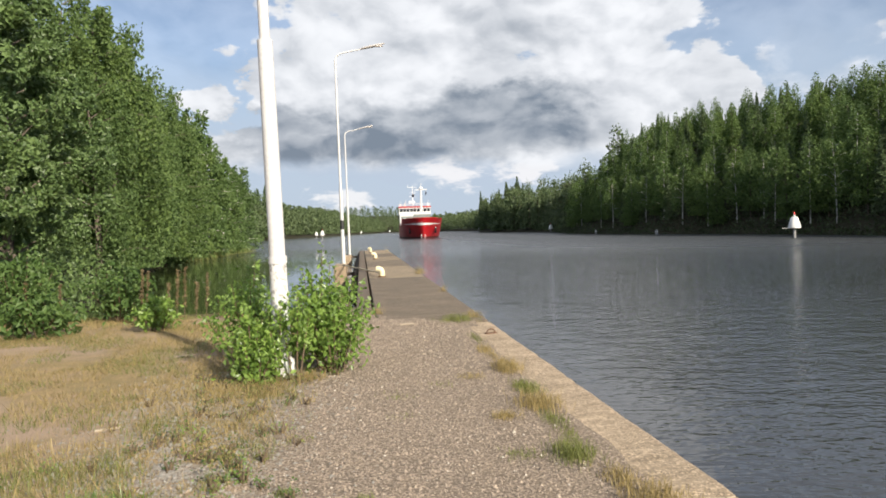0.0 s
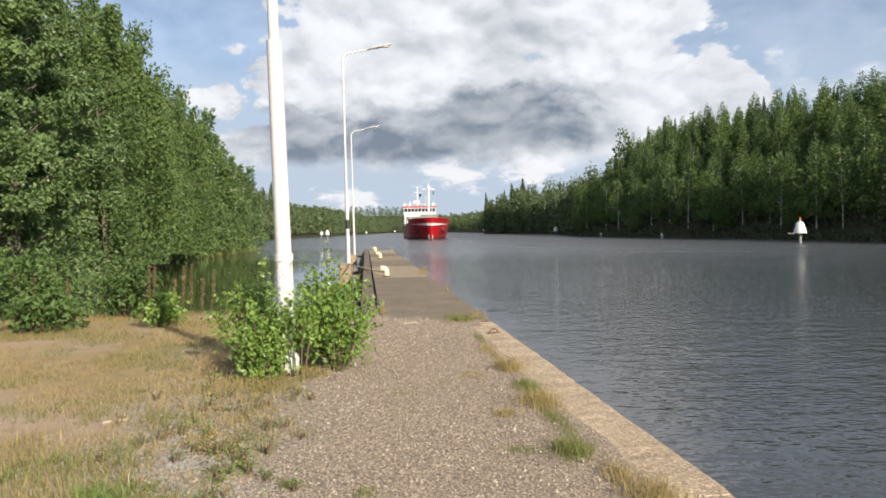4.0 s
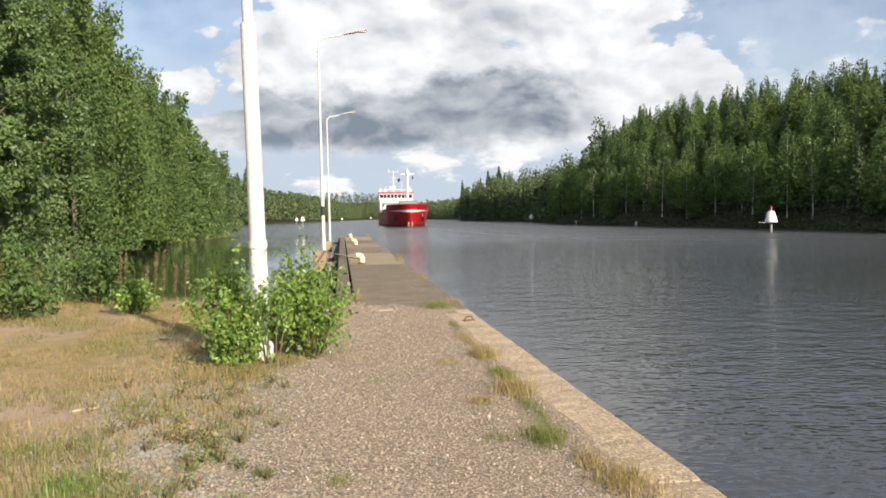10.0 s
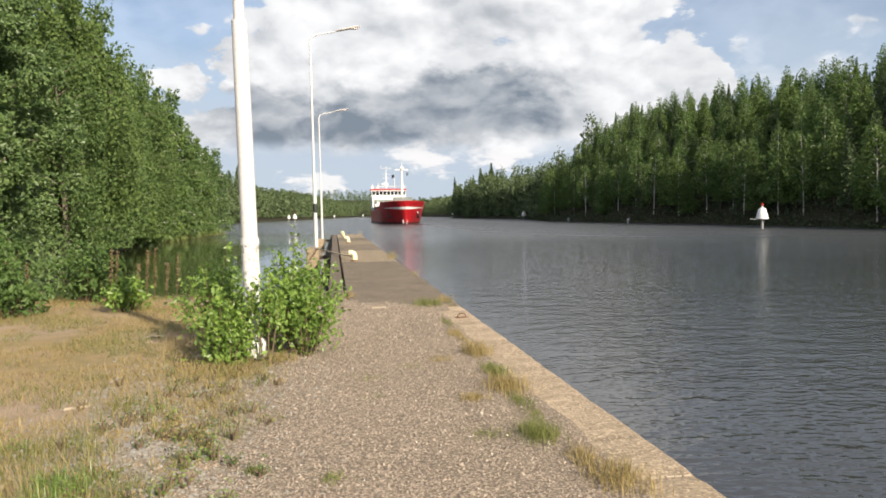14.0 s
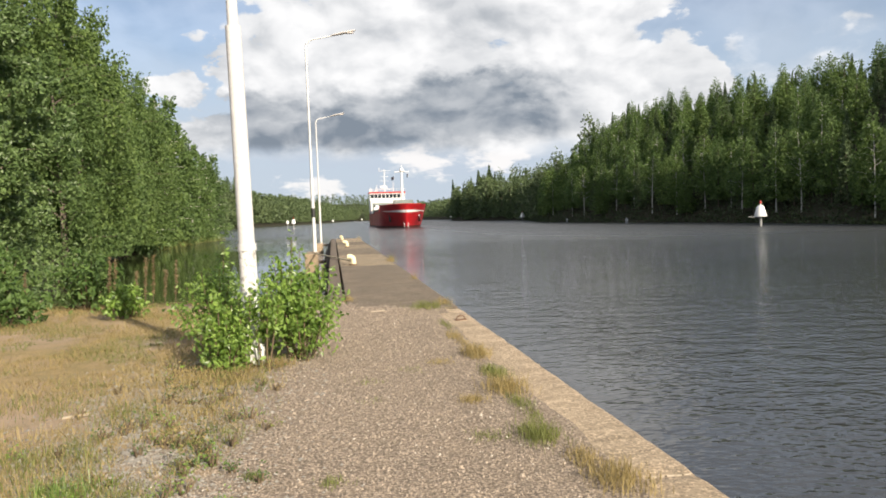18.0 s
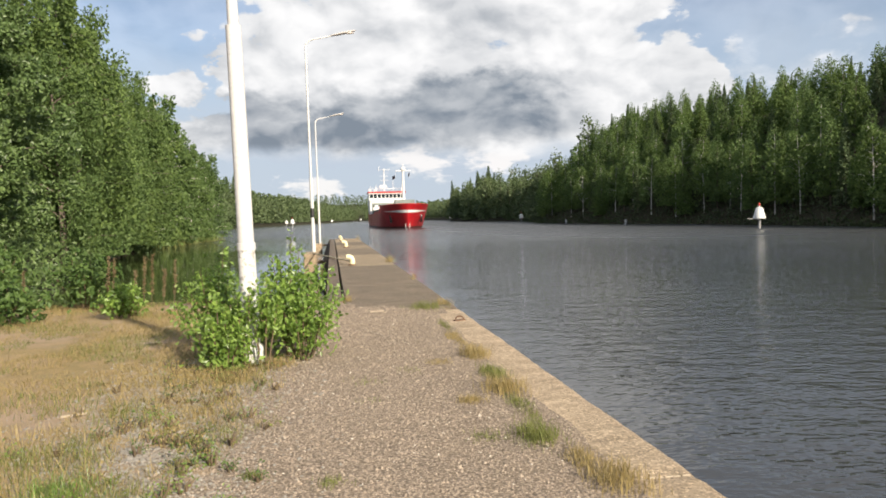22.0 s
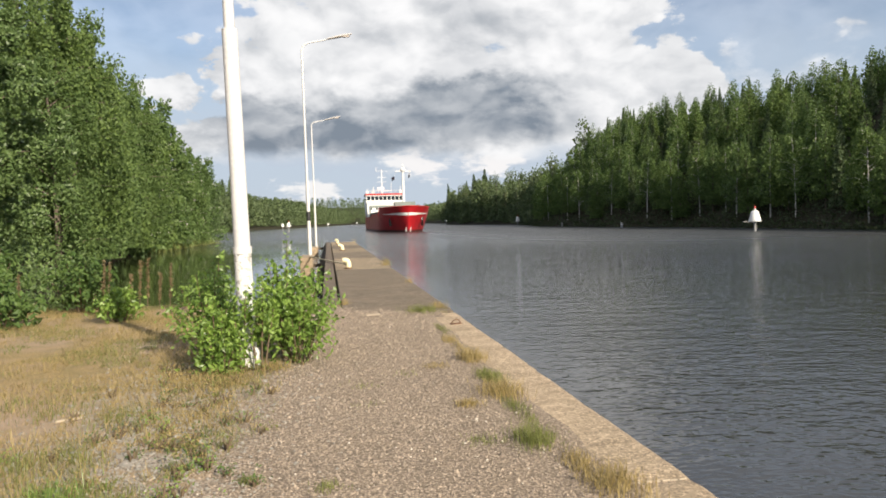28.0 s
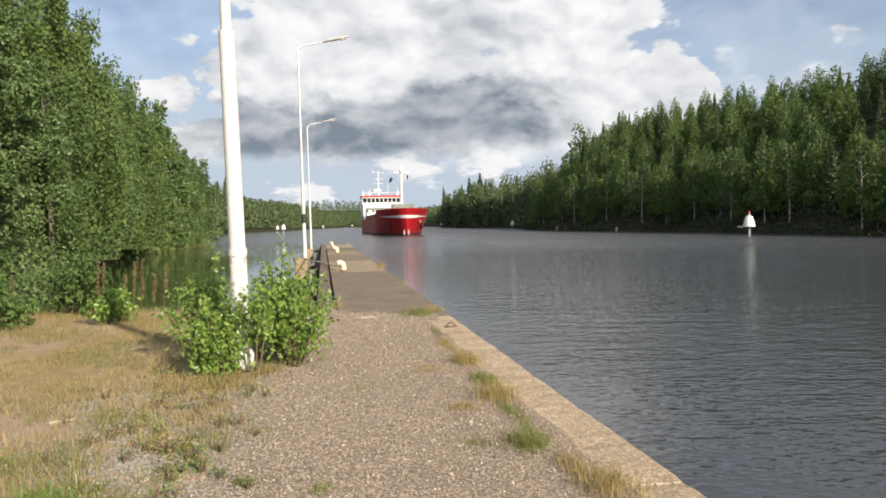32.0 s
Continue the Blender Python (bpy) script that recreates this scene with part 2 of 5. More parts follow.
def water_material():
    m, nt, b = nodes_of("canal water")
    v = coords(nt)
    st = nt.nodes.new("ShaderNodeMapping")
    st.inputs["Scale"].default_value = (0.80, 1.25, 1.0)
    st.inputs["Rotation"].default_value = (0, 0, radians(14))
    nt.links.new(v, st.inputs["Vector"])
    big, mid, small = (noise_tex(nt, st.outputs[0], s, d, 0.55) for s, d in ((0.45, 2.0), (1.5, 3.0), (6.0, 2.0)))
    calm = map_range(nt, noise_tex(nt, v, 0.045, 3.0), 0.42, 0.58, 0.80, 1.1)
    h = calc(nt, "ADD", calc(nt, "MULTIPLY", big, 0.45), calc(nt, "ADD", calc(nt, "MULTIPLY", mid, 0.80), calc(nt, "MULTIPLY", small, 0.26)))
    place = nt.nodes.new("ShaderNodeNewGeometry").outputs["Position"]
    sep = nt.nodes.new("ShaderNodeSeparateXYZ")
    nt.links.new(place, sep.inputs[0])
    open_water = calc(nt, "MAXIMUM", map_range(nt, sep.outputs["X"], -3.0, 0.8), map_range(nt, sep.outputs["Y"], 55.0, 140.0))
    strip = calc(nt, "ADD", sep.outputs["X"], calc(nt, "MULTIPLY", noise_tex(nt, v, 0.35, 3.0), 2.5))
    lee = calc(nt, "MAXIMUM", map_range(nt, strip, 3.6, 7.0, 0.38, 1.0), map_range(nt, sep.outputs["Y"], 60.0, 75.0))
    h = calc(nt, "MULTIPLY", calc(nt, "MULTIPLY", h, calc(nt, "MULTIPLY", calm, lee)), calc(nt, "MULTIPLY", map_range(nt, open_water, 0.0, 1.0, 0.07, 1.0), map_range(nt, sep.outputs["Y"], 12.0, 90.0, 0.85, 3.0)))
    # base colour: bay murk darkened for tree reflections, open water paled for sky reflections
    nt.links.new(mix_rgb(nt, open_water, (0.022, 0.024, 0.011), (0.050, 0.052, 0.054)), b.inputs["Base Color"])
    nt.links.new(calc(nt, "MULTIPLY", open_water, calc(nt, "MULTIPLY", map_range(nt, sep.outputs["Y"], 15.0, 110.0, 0.06, 0.40), map_range(nt, sep.outputs["X"], 8.0, 40.0, 0.45, 1.0))), b.inputs["Roughness"])
    b.inputs["IOR"].default_value = 1.33
    add_bump(nt, b, h, 0.95, 0.085)
    return m


def ground_material():
    m, nt, b = nodes_of("gravel, dry grass and forest floor")
    v = coords(nt)
    sep = nt.nodes.new("ShaderNodeSeparateXYZ")
    nt.links.new(v, sep.inputs[0])
    x, y = sep.outputs["X"], sep.outputs["Y"]
    n1, n2, n3 = noise_tex(nt, v, 0.55, 5.0), noise_tex(nt, v, 3.0, 5.0), noise_tex(nt, v, 55.0, 3.0, 0.7)
    vor = nt.nodes.new("ShaderNodeTexVoronoi")
    vor.inputs["Scale"].default_value = 48.0
    nt.links.new(v, vor.inputs["Vector"])
    sepc = nt.nodes.new("ShaderNodeSeparateColor")
    nt.links.new(vor.outputs["Color"], sepc.inputs[0])
    stone = mix_rgb(nt, sepc.outputs[0], (0.21, 0.17, 0.125), (0.485, 0.385, 0.29))
    stone = mix_rgb(nt, map_range(nt, n2, 0.35, 0.7, 0, 0.4), stone, (0.34, 0.265, 0.185))
    stone = mix_rgb(nt, map_range(nt, vor.outputs["Distance"], 0.25, 0.75, 0.0, 0.75), stone, (0.10, 0.08, 0.065))
    dry = mix_rgb(nt, map_range(nt, n2, 0.35, 0.68), (0.37, 0.265, 0.135), (0.25, 0.20, 0.095))
    dry = mix_rgb(nt, map_range(nt, n3, 0.35, 0.7, 0, 0.55), dry, (0.12, 0.10, 0.045))
    sand = mix_rgb(nt, map_range(nt, n3, 0.3, 0.7, 0, 0.7), (0.40, 0.295, 0.21), (0.25, 0.19, 0.14))
    left = mix_rgb(nt, map_range(nt, n1, 0.38, 0.64), dry, sand)
    edge = calc(nt, "ADD", x, calc(nt, "MULTIPLY", calc(nt, "SUBTRACT", noise_tex(nt, v, 1.4, 6.0, 0.7), 0.5), 2.4))
    rubble = mix_rgb(nt, sepc.outputs[1], (0.12, 0.10, 0.08), (0.39, 0.35, 0.295))
    band = calc(nt, "MULTIPLY", map_range(nt, edge, -2.5, -1.5, 0.0, 0.85), map_range(nt, noise_tex(nt, v, 2.2, 5.0), 0.42, 0.56))
    band = calc(nt, "MULTIPLY", band, map_range(nt, y, 8.5, 6.5))
    left = mix_rgb(nt, band, left, rubble)
    col = mix_rgb(nt, map_range(nt, edge, -1.25, -0.55), left, stone)
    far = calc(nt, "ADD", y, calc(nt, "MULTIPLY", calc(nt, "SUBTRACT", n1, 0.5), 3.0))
    # bank floor: litter brown, darkened further in colour for the trees' shade
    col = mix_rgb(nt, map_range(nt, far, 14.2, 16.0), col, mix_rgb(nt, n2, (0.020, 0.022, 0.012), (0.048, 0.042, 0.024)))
    nt.links.new(col, b.inputs["Base Color"])
    b.inputs["Roughness"].default_value = 0.95
    b.inputs["Specular IOR Level"].default_value = 0.2
    add_bump(nt, b, calc(nt, "ADD", calc(nt, "MULTIPLY", vor.outputs["Distance"], -0.6), n3), 0.8, 0.012)
    return m


def concrete_material(name, c1, c2, stain):
    m, nt, b = nodes_of(name)
    v = coords(nt)
    n1, n2, n3 = noise_tex(nt, v, 0.7, 6.0), noise_tex(nt, v, 7.0, 6.0, 0.7), noise_tex(nt, v, 90.0, 2.0)
    col = mix_rgb(nt, map_range(nt, n1, 0.35, 0.65), c1, c2)
    col = mix_rgb(nt, map_range(nt, n2, 0.45, 0.72, 0, 0.6), col, stain)
    col = mix_rgb(nt, map_range(nt, n3, 0.5, 0.72, 0, 0.7), col, tuple(x * 0.4 for x in c1))
    col = mix_rgb(nt, map_range(nt, noise_tex(nt, v, 2.2, 7.0, 0.75), 0.54, 0.64, 0, 0.6), col, tuple(min(1.0, x * 1.35) for x in c1))
    vor = nt.nodes.new("ShaderNodeTexVoronoi")
    vor.inputs["Scale"].default_value = 42.0
    nt.links.new(v, vor.inputs["Vector"])
    sp = nt.nodes.new("ShaderNodeSeparateColor")
    nt.links.new(vor.outputs["Color"], sp.inputs[0])
    col = mix_rgb(nt, map_range(nt, sp.outputs[0], 0.72, 0.95, 0, 0.55), col, stain)
    col = mix_rgb(nt, map_range(nt, sp.outputs[1], 0.75, 0.95, 0, 0.5), col, tuple(min(1.0, x * 1.5) for x in c1))
    # washed streaks and blotches across the slab
    st = nt.nodes.new("ShaderNodeMapping")
    st.inputs["Scale"].default_value = (0.55, 1.6, 1.0)
    nt.links.new(v, st.inputs["Vector"])
    streak = noise_tex(nt, st.outputs[0], 1.7, 7.0, 0.72)
    col = mix_rgb(nt, map_range(nt, streak, 0.50, 0.62, 0, 0.55), col, stain)
    col = mix_rgb(nt, map_range(nt, streak, 0.46, 0.36, 0, 0.55), col, tuple(min(1.0, x * 1.45) for x in c1))
    chips = nt.nodes.new("ShaderNodeTexVoronoi")
    chips.inputs["Scale"].default_value = 75.0
    nt.links.new(v, chips.inputs["Vector"])
    cs = nt.nodes.new("ShaderNodeSeparateColor")
    nt.links.new(chips.outputs["Color"], cs.inputs[0])
    col = mix_rgb(nt, map_range(nt, cs.outputs[2], 0.80, 0.90, 0, 0.75), col, tuple(x * 0.45 for x in c2))
    col = mix_rgb(nt, map_range(nt, cs.outputs[0], 0.86, 0.93, 0, 0.7), col, tuple(min(1.0, x * 1.6) for x in c1))
    info = nt.nodes.new("ShaderNodeObjectInfo").outputs["Random"]
    col = mix_rgb(nt, map_range(nt, info, 0, 1, 0, 0.45), col, stain)
    nt.links.new(col, b.inputs["Base Color"])
    b.inputs["Roughness"].default_value = 0.9
    add_bump(nt, b, calc(nt, "ADD", n2, calc(nt, "MULTIPLY", n3, 0.5)), 0.9, 0.02)
    return m


def pebble_material():
    m, nt, b = nodes_of("mixed pebbles")
    isl = nt.nodes.new("ShaderNodeNewGeometry").outputs["Random Per Island"]
    col = mix_rgb(nt, isl, (0.130, 0.106, 0.086), (0.430, 0.350, 0.270))
    pale = map_range(nt, isl, 0.985, 0.992)
    col = mix_rgb(nt, pale, col, (0.62, 0.57, 0.49))
    col = mix_rgb(nt, map_range(nt, noise_tex(nt, coords(nt), 90.0, 2.0), 0.4, 0.7, 0, 0.4), col, (0.20, 0.15, 0.11))
    nt.links.new(col, b.inputs["Base Color"])
    b.inputs["Roughness"].default_value = 0.85
    return m


M = {
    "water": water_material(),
    "ground": ground_material(),
    "cap": concrete_material("sand-coloured kerb concrete", (0.45, 0.345, 0.235), (0.36, 0.28, 0.19), (0.21, 0.16, 0.10)),
    "pier": concrete_material("weathered pier concrete", (0.215, 0.168, 0.118), (0.158, 0.125, 0.090), (0.095, 0.075, 0.054)),
    "pier_pale": concrete_material("sun-bleached pier concrete", (0.34, 0.265, 0.175), (0.27, 0.21, 0.14), (0.16, 0.125, 0.085)),
    "timber": surface("dark wet timber", (0.055, 0.042, 0.03), (0.085, 0.065, 0.045), 4.0, 0.8, 0.5, 30.0),
    "beam": surface("weathered brown timber", (0.125, 0.095, 0.068), (0.17, 0.132, 0.095), 3.0, 0.85, 0.5, 30.0, wear=(0.05, 0.035, 0.025), wear_at=0.58),
    "plank": surface("bleached wood", (0.50, 0.42, 0.32), (0.40, 0.33, 0.25), 6.0, 0.8, 0.3, 50.0),
    "white": surface("white mast paint", (0.68, 0.675, 0.67), (0.62, 0.615, 0.61), 1.5, 0.45, 0.1, 25.0),
    "peel": surface("peeling white paint", (0.72, 0.715, 0.70), (0.68, 0.675, 0.66), 6.0, 0.6, 0.4, 30.0, wear=(0.36, 0.345, 0.32), wear_at=0.52),
    "black": surface("black band paint", (0.02, 0.02, 0.022), (0.035, 0.035, 0.035), 4.0, 0.5, 0.1),
    "lamp_grey": surface("grey lamp housing", (0.60, 0.57, 0.55), (0.50, 0.47, 0.45), 6.0, 0.45, 0.1),
    "lamp_glass": surface("milky lamp bowl", (0.56, 0.50, 0.46), (0.62, 0.56, 0.52), 6.0, 0.25, 0.0),
    "yellow": surface("pale yellow bollard paint", (0.82, 0.75, 0.48), (0.74, 0.66, 0.42), 5.0, 0.55, 0.3, wear=(0.34, 0.26, 0.16), wear_at=0.63),
    "rust": surface("rusty iron", (0.10, 0.052, 0.03), (0.16, 0.085, 0.045), 14.0, 0.85, 0.5, 60.0),
    "rope": surface("pale rope", (0.66, 0.58, 0.42), (0.55, 0.48, 0.34), 20.0, 0.9, 0.4, 90.0),
    "beacon_white": surface("white beacon paint", (0.76, 0.76, 0.74), (0.68, 0.68, 0.66), 2.0, 0.5, 0.1),
    "beacon_grey": surface("grey galvanised steel", (0.30, 0.30, 0.30), (0.22, 0.22, 0.22), 2.0, 0.55, 0.2),
    "beacon_red": surface("red lantern plastic", (0.45, 0.03, 0.02), (0.38, 0.03, 0.02), 4.0, 0.35, 0.0),
    "bark": surface("grey-brown bark", (0.10, 0.08, 0.06), (0.17, 0.14, 0.11), 5.0, 0.9, 0.6, 24.0),
    "birch_bark": surface("white birch bark", (0.62, 0.60, 0.56), (0.48, 0.46, 0.42), 2.0, 0.8, 0.3, 14.0, wear=(0.06, 0.05, 0.045), wear_at=0.60),
    "stem": surface("brown twig", (0.11, 0.075, 0.045), (0.15, 0.11, 0.065), 20.0, 0.8, 0.2),
    "leaf_near": leaf_material("alder leaves", (0.058, 0.106, 0.032), (0.190, 0.278, 0.100), 0.4, 0.36, 0.45),
    "leaf_birch": leaf_material("birch leaves", (0.058, 0.105, 0.030), (0.172, 0.255, 0.082), 0.6, 0.42),
    "leaf_bank": leaf_material("leaves of the wooded bank", (0.050, 0.094, 0.027), (0.172, 0.256, 0.078), 0.6, 0.42),
    # undergrowth green with the trees' shade put into the colour
    "leaf_shade": leaf_material("undergrowth leaves darkened for shade", (0.030, 0.048, 0.020), (0.070, 0.098, 0.040), 0.5, 0.2),
    "leaf_spruce": leaf_material("spruce needles", (0.046, 0.078, 0.034), (0.118, 0.168, 0.072), 0.5, 0.20),
    # far leaves: green paled and greyed, aerial haze put into the colour
    "leaf_far": leaf_material("distant woods, tinted for haze", (0.066, 0.100, 0.044), (0.140, 0.188, 0.084), 0.5, 0.25),
    "leaf_bush": leaf_material("fresh shrub leaves", (0.080, 0.155, 0.026), (0.310, 0.450, 0.105), 0.3, 0.42, 0.36),
    "leaf_herb": leaf_material("herb leaves", (0.045, 0.095, 0.020), (0.120, 0.190, 0.055), 0.4, 0.30),
    "grass_dry": leaf_material("dry grass", (0.19, 0.15, 0.06), (0.46, 0.36, 0.165), 0.3, 0.25),
    "grass_green": leaf_material("green grass", (0.10, 0.125, 0.03), (0.26, 0.28, 0.09), 0.4, 0.30),
    "stalk": leaf_material("faded flower stalks", (0.11, 0.085, 0.045), (0.19, 0.145, 0.075), 0.3, 0.10),
    "pebble": pebble_material(),
    "stone": surface("grey loose stone", (0.40, 0.37, 0.32), (0.20, 0.185, 0.16), 30.0, 0.9, 0.2, 70.0),
    "hull": surface("red hull paint", (0.40, 0.010, 0.016), (0.30, 0.010, 0.014), 0.25, 0.38, 0.05, 2.0),
    "boot": surface("dark red antifouling", (0.10, 0.018, 0.016), (0.06, 0.014, 0.013), 0.5, 0.6, 0.1, 3.0),
    "ship_white": surface("white ship paint", (0.80, 0.80, 0.79), (0.72, 0.72, 0.71), 0.4, 0.45, 0.05, 3.0),
    "ship_red": surface("red trim paint", (0.46, 0.03, 0.025), (0.40, 0.03, 0.025), 0.5, 0.45, 0.05, 3.0),
    "ship_deck": surface("green-grey deck paint", (0.22, 0.25, 0.23), (0.17, 0.19, 0.18), 0.4, 0.7, 0.1, 3.0),
    "ship_glass": surface("dark bridge glass", (0.015, 0.02, 0.025), (0.02, 0.026, 0.03), 1.0, 0.08, 0.0),
    "flag": surface("dark flag cloth", (0.03, 0.03, 0.05), (0.05, 0.04, 0.05), 2.0, 0.8, 0.0),
}


# ---- building helpers ----
def mesh_of(name, verts, faces, material, smooth=False):
    me = bpy.data.meshes.new(name)
    me.from_pydata(verts if isinstance(verts, list) else verts.tolist(), [], faces if isinstance(faces, list) else faces.tolist())
    me.materials.append(material)
    if smooth:
        me.polygons.foreach_set("use_smooth", [True] * len(me.polygons))
    me.update()
    return me


def part(name, bm, material, parent=None, label="", smooth=False):
    if smooth:
        bm.normal_update()
        for e in bm.edges:
            if len(e.link_faces) == 2 and e.calc_face_angle(0.0) > 0.75:
                e.smooth = False
    me = bpy.data.meshes.new(name)
    bm.to_mesh(me)
    bm.free()
    me.materials.append(material)
    if smooth:
        me.polygons.foreach_set("use_smooth", [True] * len(me.polygons))
    ob = new(name, me)
    if parent:
        ob.parent = parent
    if label:
        tagged(ob, label)
    return ob


def piece(name, me, parent=None, label=""):
    ob = new(name, me)
    if parent:
        ob.parent = parent
    if label:
        tagged(ob, label)
    return ob


def thing(name, x, y, z, label, category, group="", rz=0.0):
    ob = new(name)
    ob.empty_display_size = 0.2
    ob.matrix_basis = pose(x, y, z, 0, 0, rz)
    return tagged(ob, label, category, group)


def box(bm, x0, x1, y0, y1, z0, z1, bevel=0.0):
    vs = [bm.verts.new((x, y, z)) for z in (z0, z1) for x, y in ((x0, y0), (x1, y0), (x1, y1), (x0, y1))]
    fs = [bm.faces.new([vs[i] for i in f]) for f in ((3, 2, 1, 0), (4, 5, 6, 7), (0, 1, 5, 4), (1, 2, 6, 5), (2, 3, 7, 6), (3, 0, 4, 7))]
    if bevel:
        es = list({e for f in fs for e in f.edges})
        bmesh.ops.bevel(bm, geom=es, offset=bevel, segments=2, affect="EDGES", profile=0.5)
    return bm


def tube(bm, points, radii, n=10, cap=True):
    """A round bar through points."""
    rings = []
    pts = [Vector(p) for p in points]
    for i, p in enumerate(pts):
        d = (pts[min(i + 1, len(pts) - 1)] - pts[max(i - 1, 0)]).normalized()
        side = d.cross(Vector((0, 1, 0)) if abs(d.y) < 0.9 else Vector((1, 0, 0))).normalized()
        up = d.cross(side)
        r = radii[i] if isinstance(radii, (list, tuple)) else radii
        rings.append([bm.verts.new(p + (side * math.cos(k * 2 * math.pi / n) + up * math.sin(k * 2 * math.pi / n)) * r) for k in range(n)])
    for a, b in zip(rings, rings[1:]):
        for k in range(n):
            bm.faces.new((a[k], a[(k + 1) % n], b[(k + 1) % n], b[k]))
    if cap:
        bm.faces.new(rings[0][::-1])
        bm.faces.new(rings[-1])
    return bm


def lathe(bm, profile, n=16, x=0.0, y=0.0):
    """Turns a list of (radius, height) round the upright axis."""
    rings = [[bm.verts.new((x + r * math.cos(k * 2 * math.pi / n), y + r * math.sin(k * 2 * math.pi / n), z)) for k in range(n)] for r, z in profile]
    for a, b in zip(rings, rings[1:]):
        for k in range(n):
            bm.faces.new((a[k], a[(k + 1) % n], b[(k + 1) % n], b[k]))
    bm.faces.new(rings[0][::-1])
    bm.faces.new(rings[-1])
    return bm


def leaves(rng, centres, size, stretch=1.5, droop=0.0, fold=0.25):
    """Folded leaf blades at the centres, turned at random: vertices and faces."""
    n = len(centres)
    a = rng.normal(size=(n, 3))
    a[:, 2] -= droop * 1.5
    a /= np.linalg.norm(a, axis=1)[:, None] + 1e-9
    b = np.cross(a, rng.normal(size=(n, 3)))
    b /= np.linalg.norm(b, axis=1)[:, None] + 1e-9
    c = np.cross(a, b)
    s = size * rng.uniform(0.65, 1.3, size=(n, 1))
    v = np.empty((n, 4, 3))
    v[:, 0] = centres - a * s * stretch * 0.5
    v[:, 1] = centres + b * s * 0.5 + c * s * fold
    v[:, 2] = centres + a * s * stretch * 0.5
    v[:, 3] = centres - b * s * 0.5 + c * s * fold
    i = np.arange(n)[:, None] * 4
    f = np.concatenate([i + np.array([[0, 1, 2]]), i + np.array([[0, 2, 3]])], axis=1).reshape(-1, 3)
    return v.reshape(-1, 3), f


# ---- ground, water, quay ----
LEFT = ((15.0, -5.6), (17.0, -7.2), (30.0, -11.0), (44.0, -13.8), (56.0, -16.4), (67.0, -18.4), (85.0, -19.0), (101.0, -18.9), (114.0, -17.9), (118.0, -21.0), (130.0, -28.0), (160.0, -33.0), (197.0, -33.5), (230.0, -38.5), (313.0, -40.0), (354.0, -36.5), (423.0, -22.0), (730.0, 8.0), (930.0, 30.0), (1500.0, 60.0))
RIGHT = ((-200.0, 76.0), (60.0, 73.0), (85.0, 71.5), (111.0, 73.0), (142.0, 73.0), (165.0, 68.0), (221.0, 66.0), (285.0, 79.0), (325.0, 82.0), (432.0, 70.0), (550.0, 96.0), (800.0, 90.0), (930.0, 70.0), (1500.0, 65.0))
LAND_END = 15.6


def along(table, y):
    return float(np.interp(y, [t[0] for t in table], [t[1] for t in table]))


def left_shore(y):
    return -200.0 if y < 15.0 else along(LEFT, y)


def hill(d, y):
    """Height of the right bank at d metres behind its shore."""
    top = float(np.interp(y - 2.4 * min(d, 60.0), [-200, 60, 110, 165, 208, 226, 300, 430, 600], [22.0, 22.4, 24.0, 25.7, 24.2, 9, 8, 11, 8]))
    t = min(1.0, max(0.0, (d - 0.5) / 30.0))
    return top * (0.45 * t + 0.55 * t * t * (3 - 2 * t)) + 1.2 * noise.noise((d * 0.05, y * 0.04, 3.1))


def fringe(x, y):
    """Sand and gravel running out over the pier's first slab."""
    edge = 12.85 - 0.35 * max(0.0, x - 0.3) + 0.7 * noise.noise((x * 1.7, y * 0.3, 9.0)) + 0.35 * noise.noise((x * 5.0, y * 3.0, 4.0))
    return min(0.030, 0.030 + 0.035 * (edge - y)) - 0.06 * max(0.0, 12.3 - y) if y < edge + 1.2 else -0.05


def ground_height(x, y):
    xl, xr = left_shore(y), along(RIGHT, y)
    quay = max((x - 1.88) / 0.10, (y - LAND_END) * 1.0)
    s = min(quay, x - xl if y > 15 else 1e3, xr - x, (930 - y))
    if s > 0:
        return WATER_Z - 0.05 - min(2.6, s * 0.45) if quay > 3 or s != quay else max(-3.2, -0.02 - s * 0.62)
    bump = 0.02 * noise.noise((x * 0.9, y * 0.9, 0.3))
    if x > xr:
        d = x - xr
        return WATER_Z + min(1.3, d * 0.5) + hill(d, y)
    if y > 930:
        return WATER_Z + min(26.0, (y - 930) * 0.14)
    if y > LAND_END - 0.01 and x < xl:
        d = xl - x
        return WATER_Z + min(1.2, d * 1.2) + min(8.0, max(0.0, d - 6) * 0.2)
    if x > 1.0 and y > -8:
        # gravel thins out over the kerb
        over = x - (1.75 - 0.006 * min(10.0, max(0.0, y - 4)) + 0.10 * noise.noise((x * 2.0, y * 1.3, 5.0)) + 0.05 * noise.noise((x * 6.0, y * 5.0, 2.0)))
        kerbside = 0.010 + bump * 0.3 - 0.35 * min(0.18, max(0.0, over + 0.03))
        return max(fringe(x, y), kerbside) if y < 12.5 else fringe(x, y)
    if x > 0.12 and 11.5 < y < LAND_END:
        return max(fringe(x, y), 0.008 + bump * 0.5 if y < 13.9 else -0.05)
    d = max(0.0, -14.0 - x)
    return 0.008 + bump * 0.5 + min(4.0, d * 0.12)


made = {}


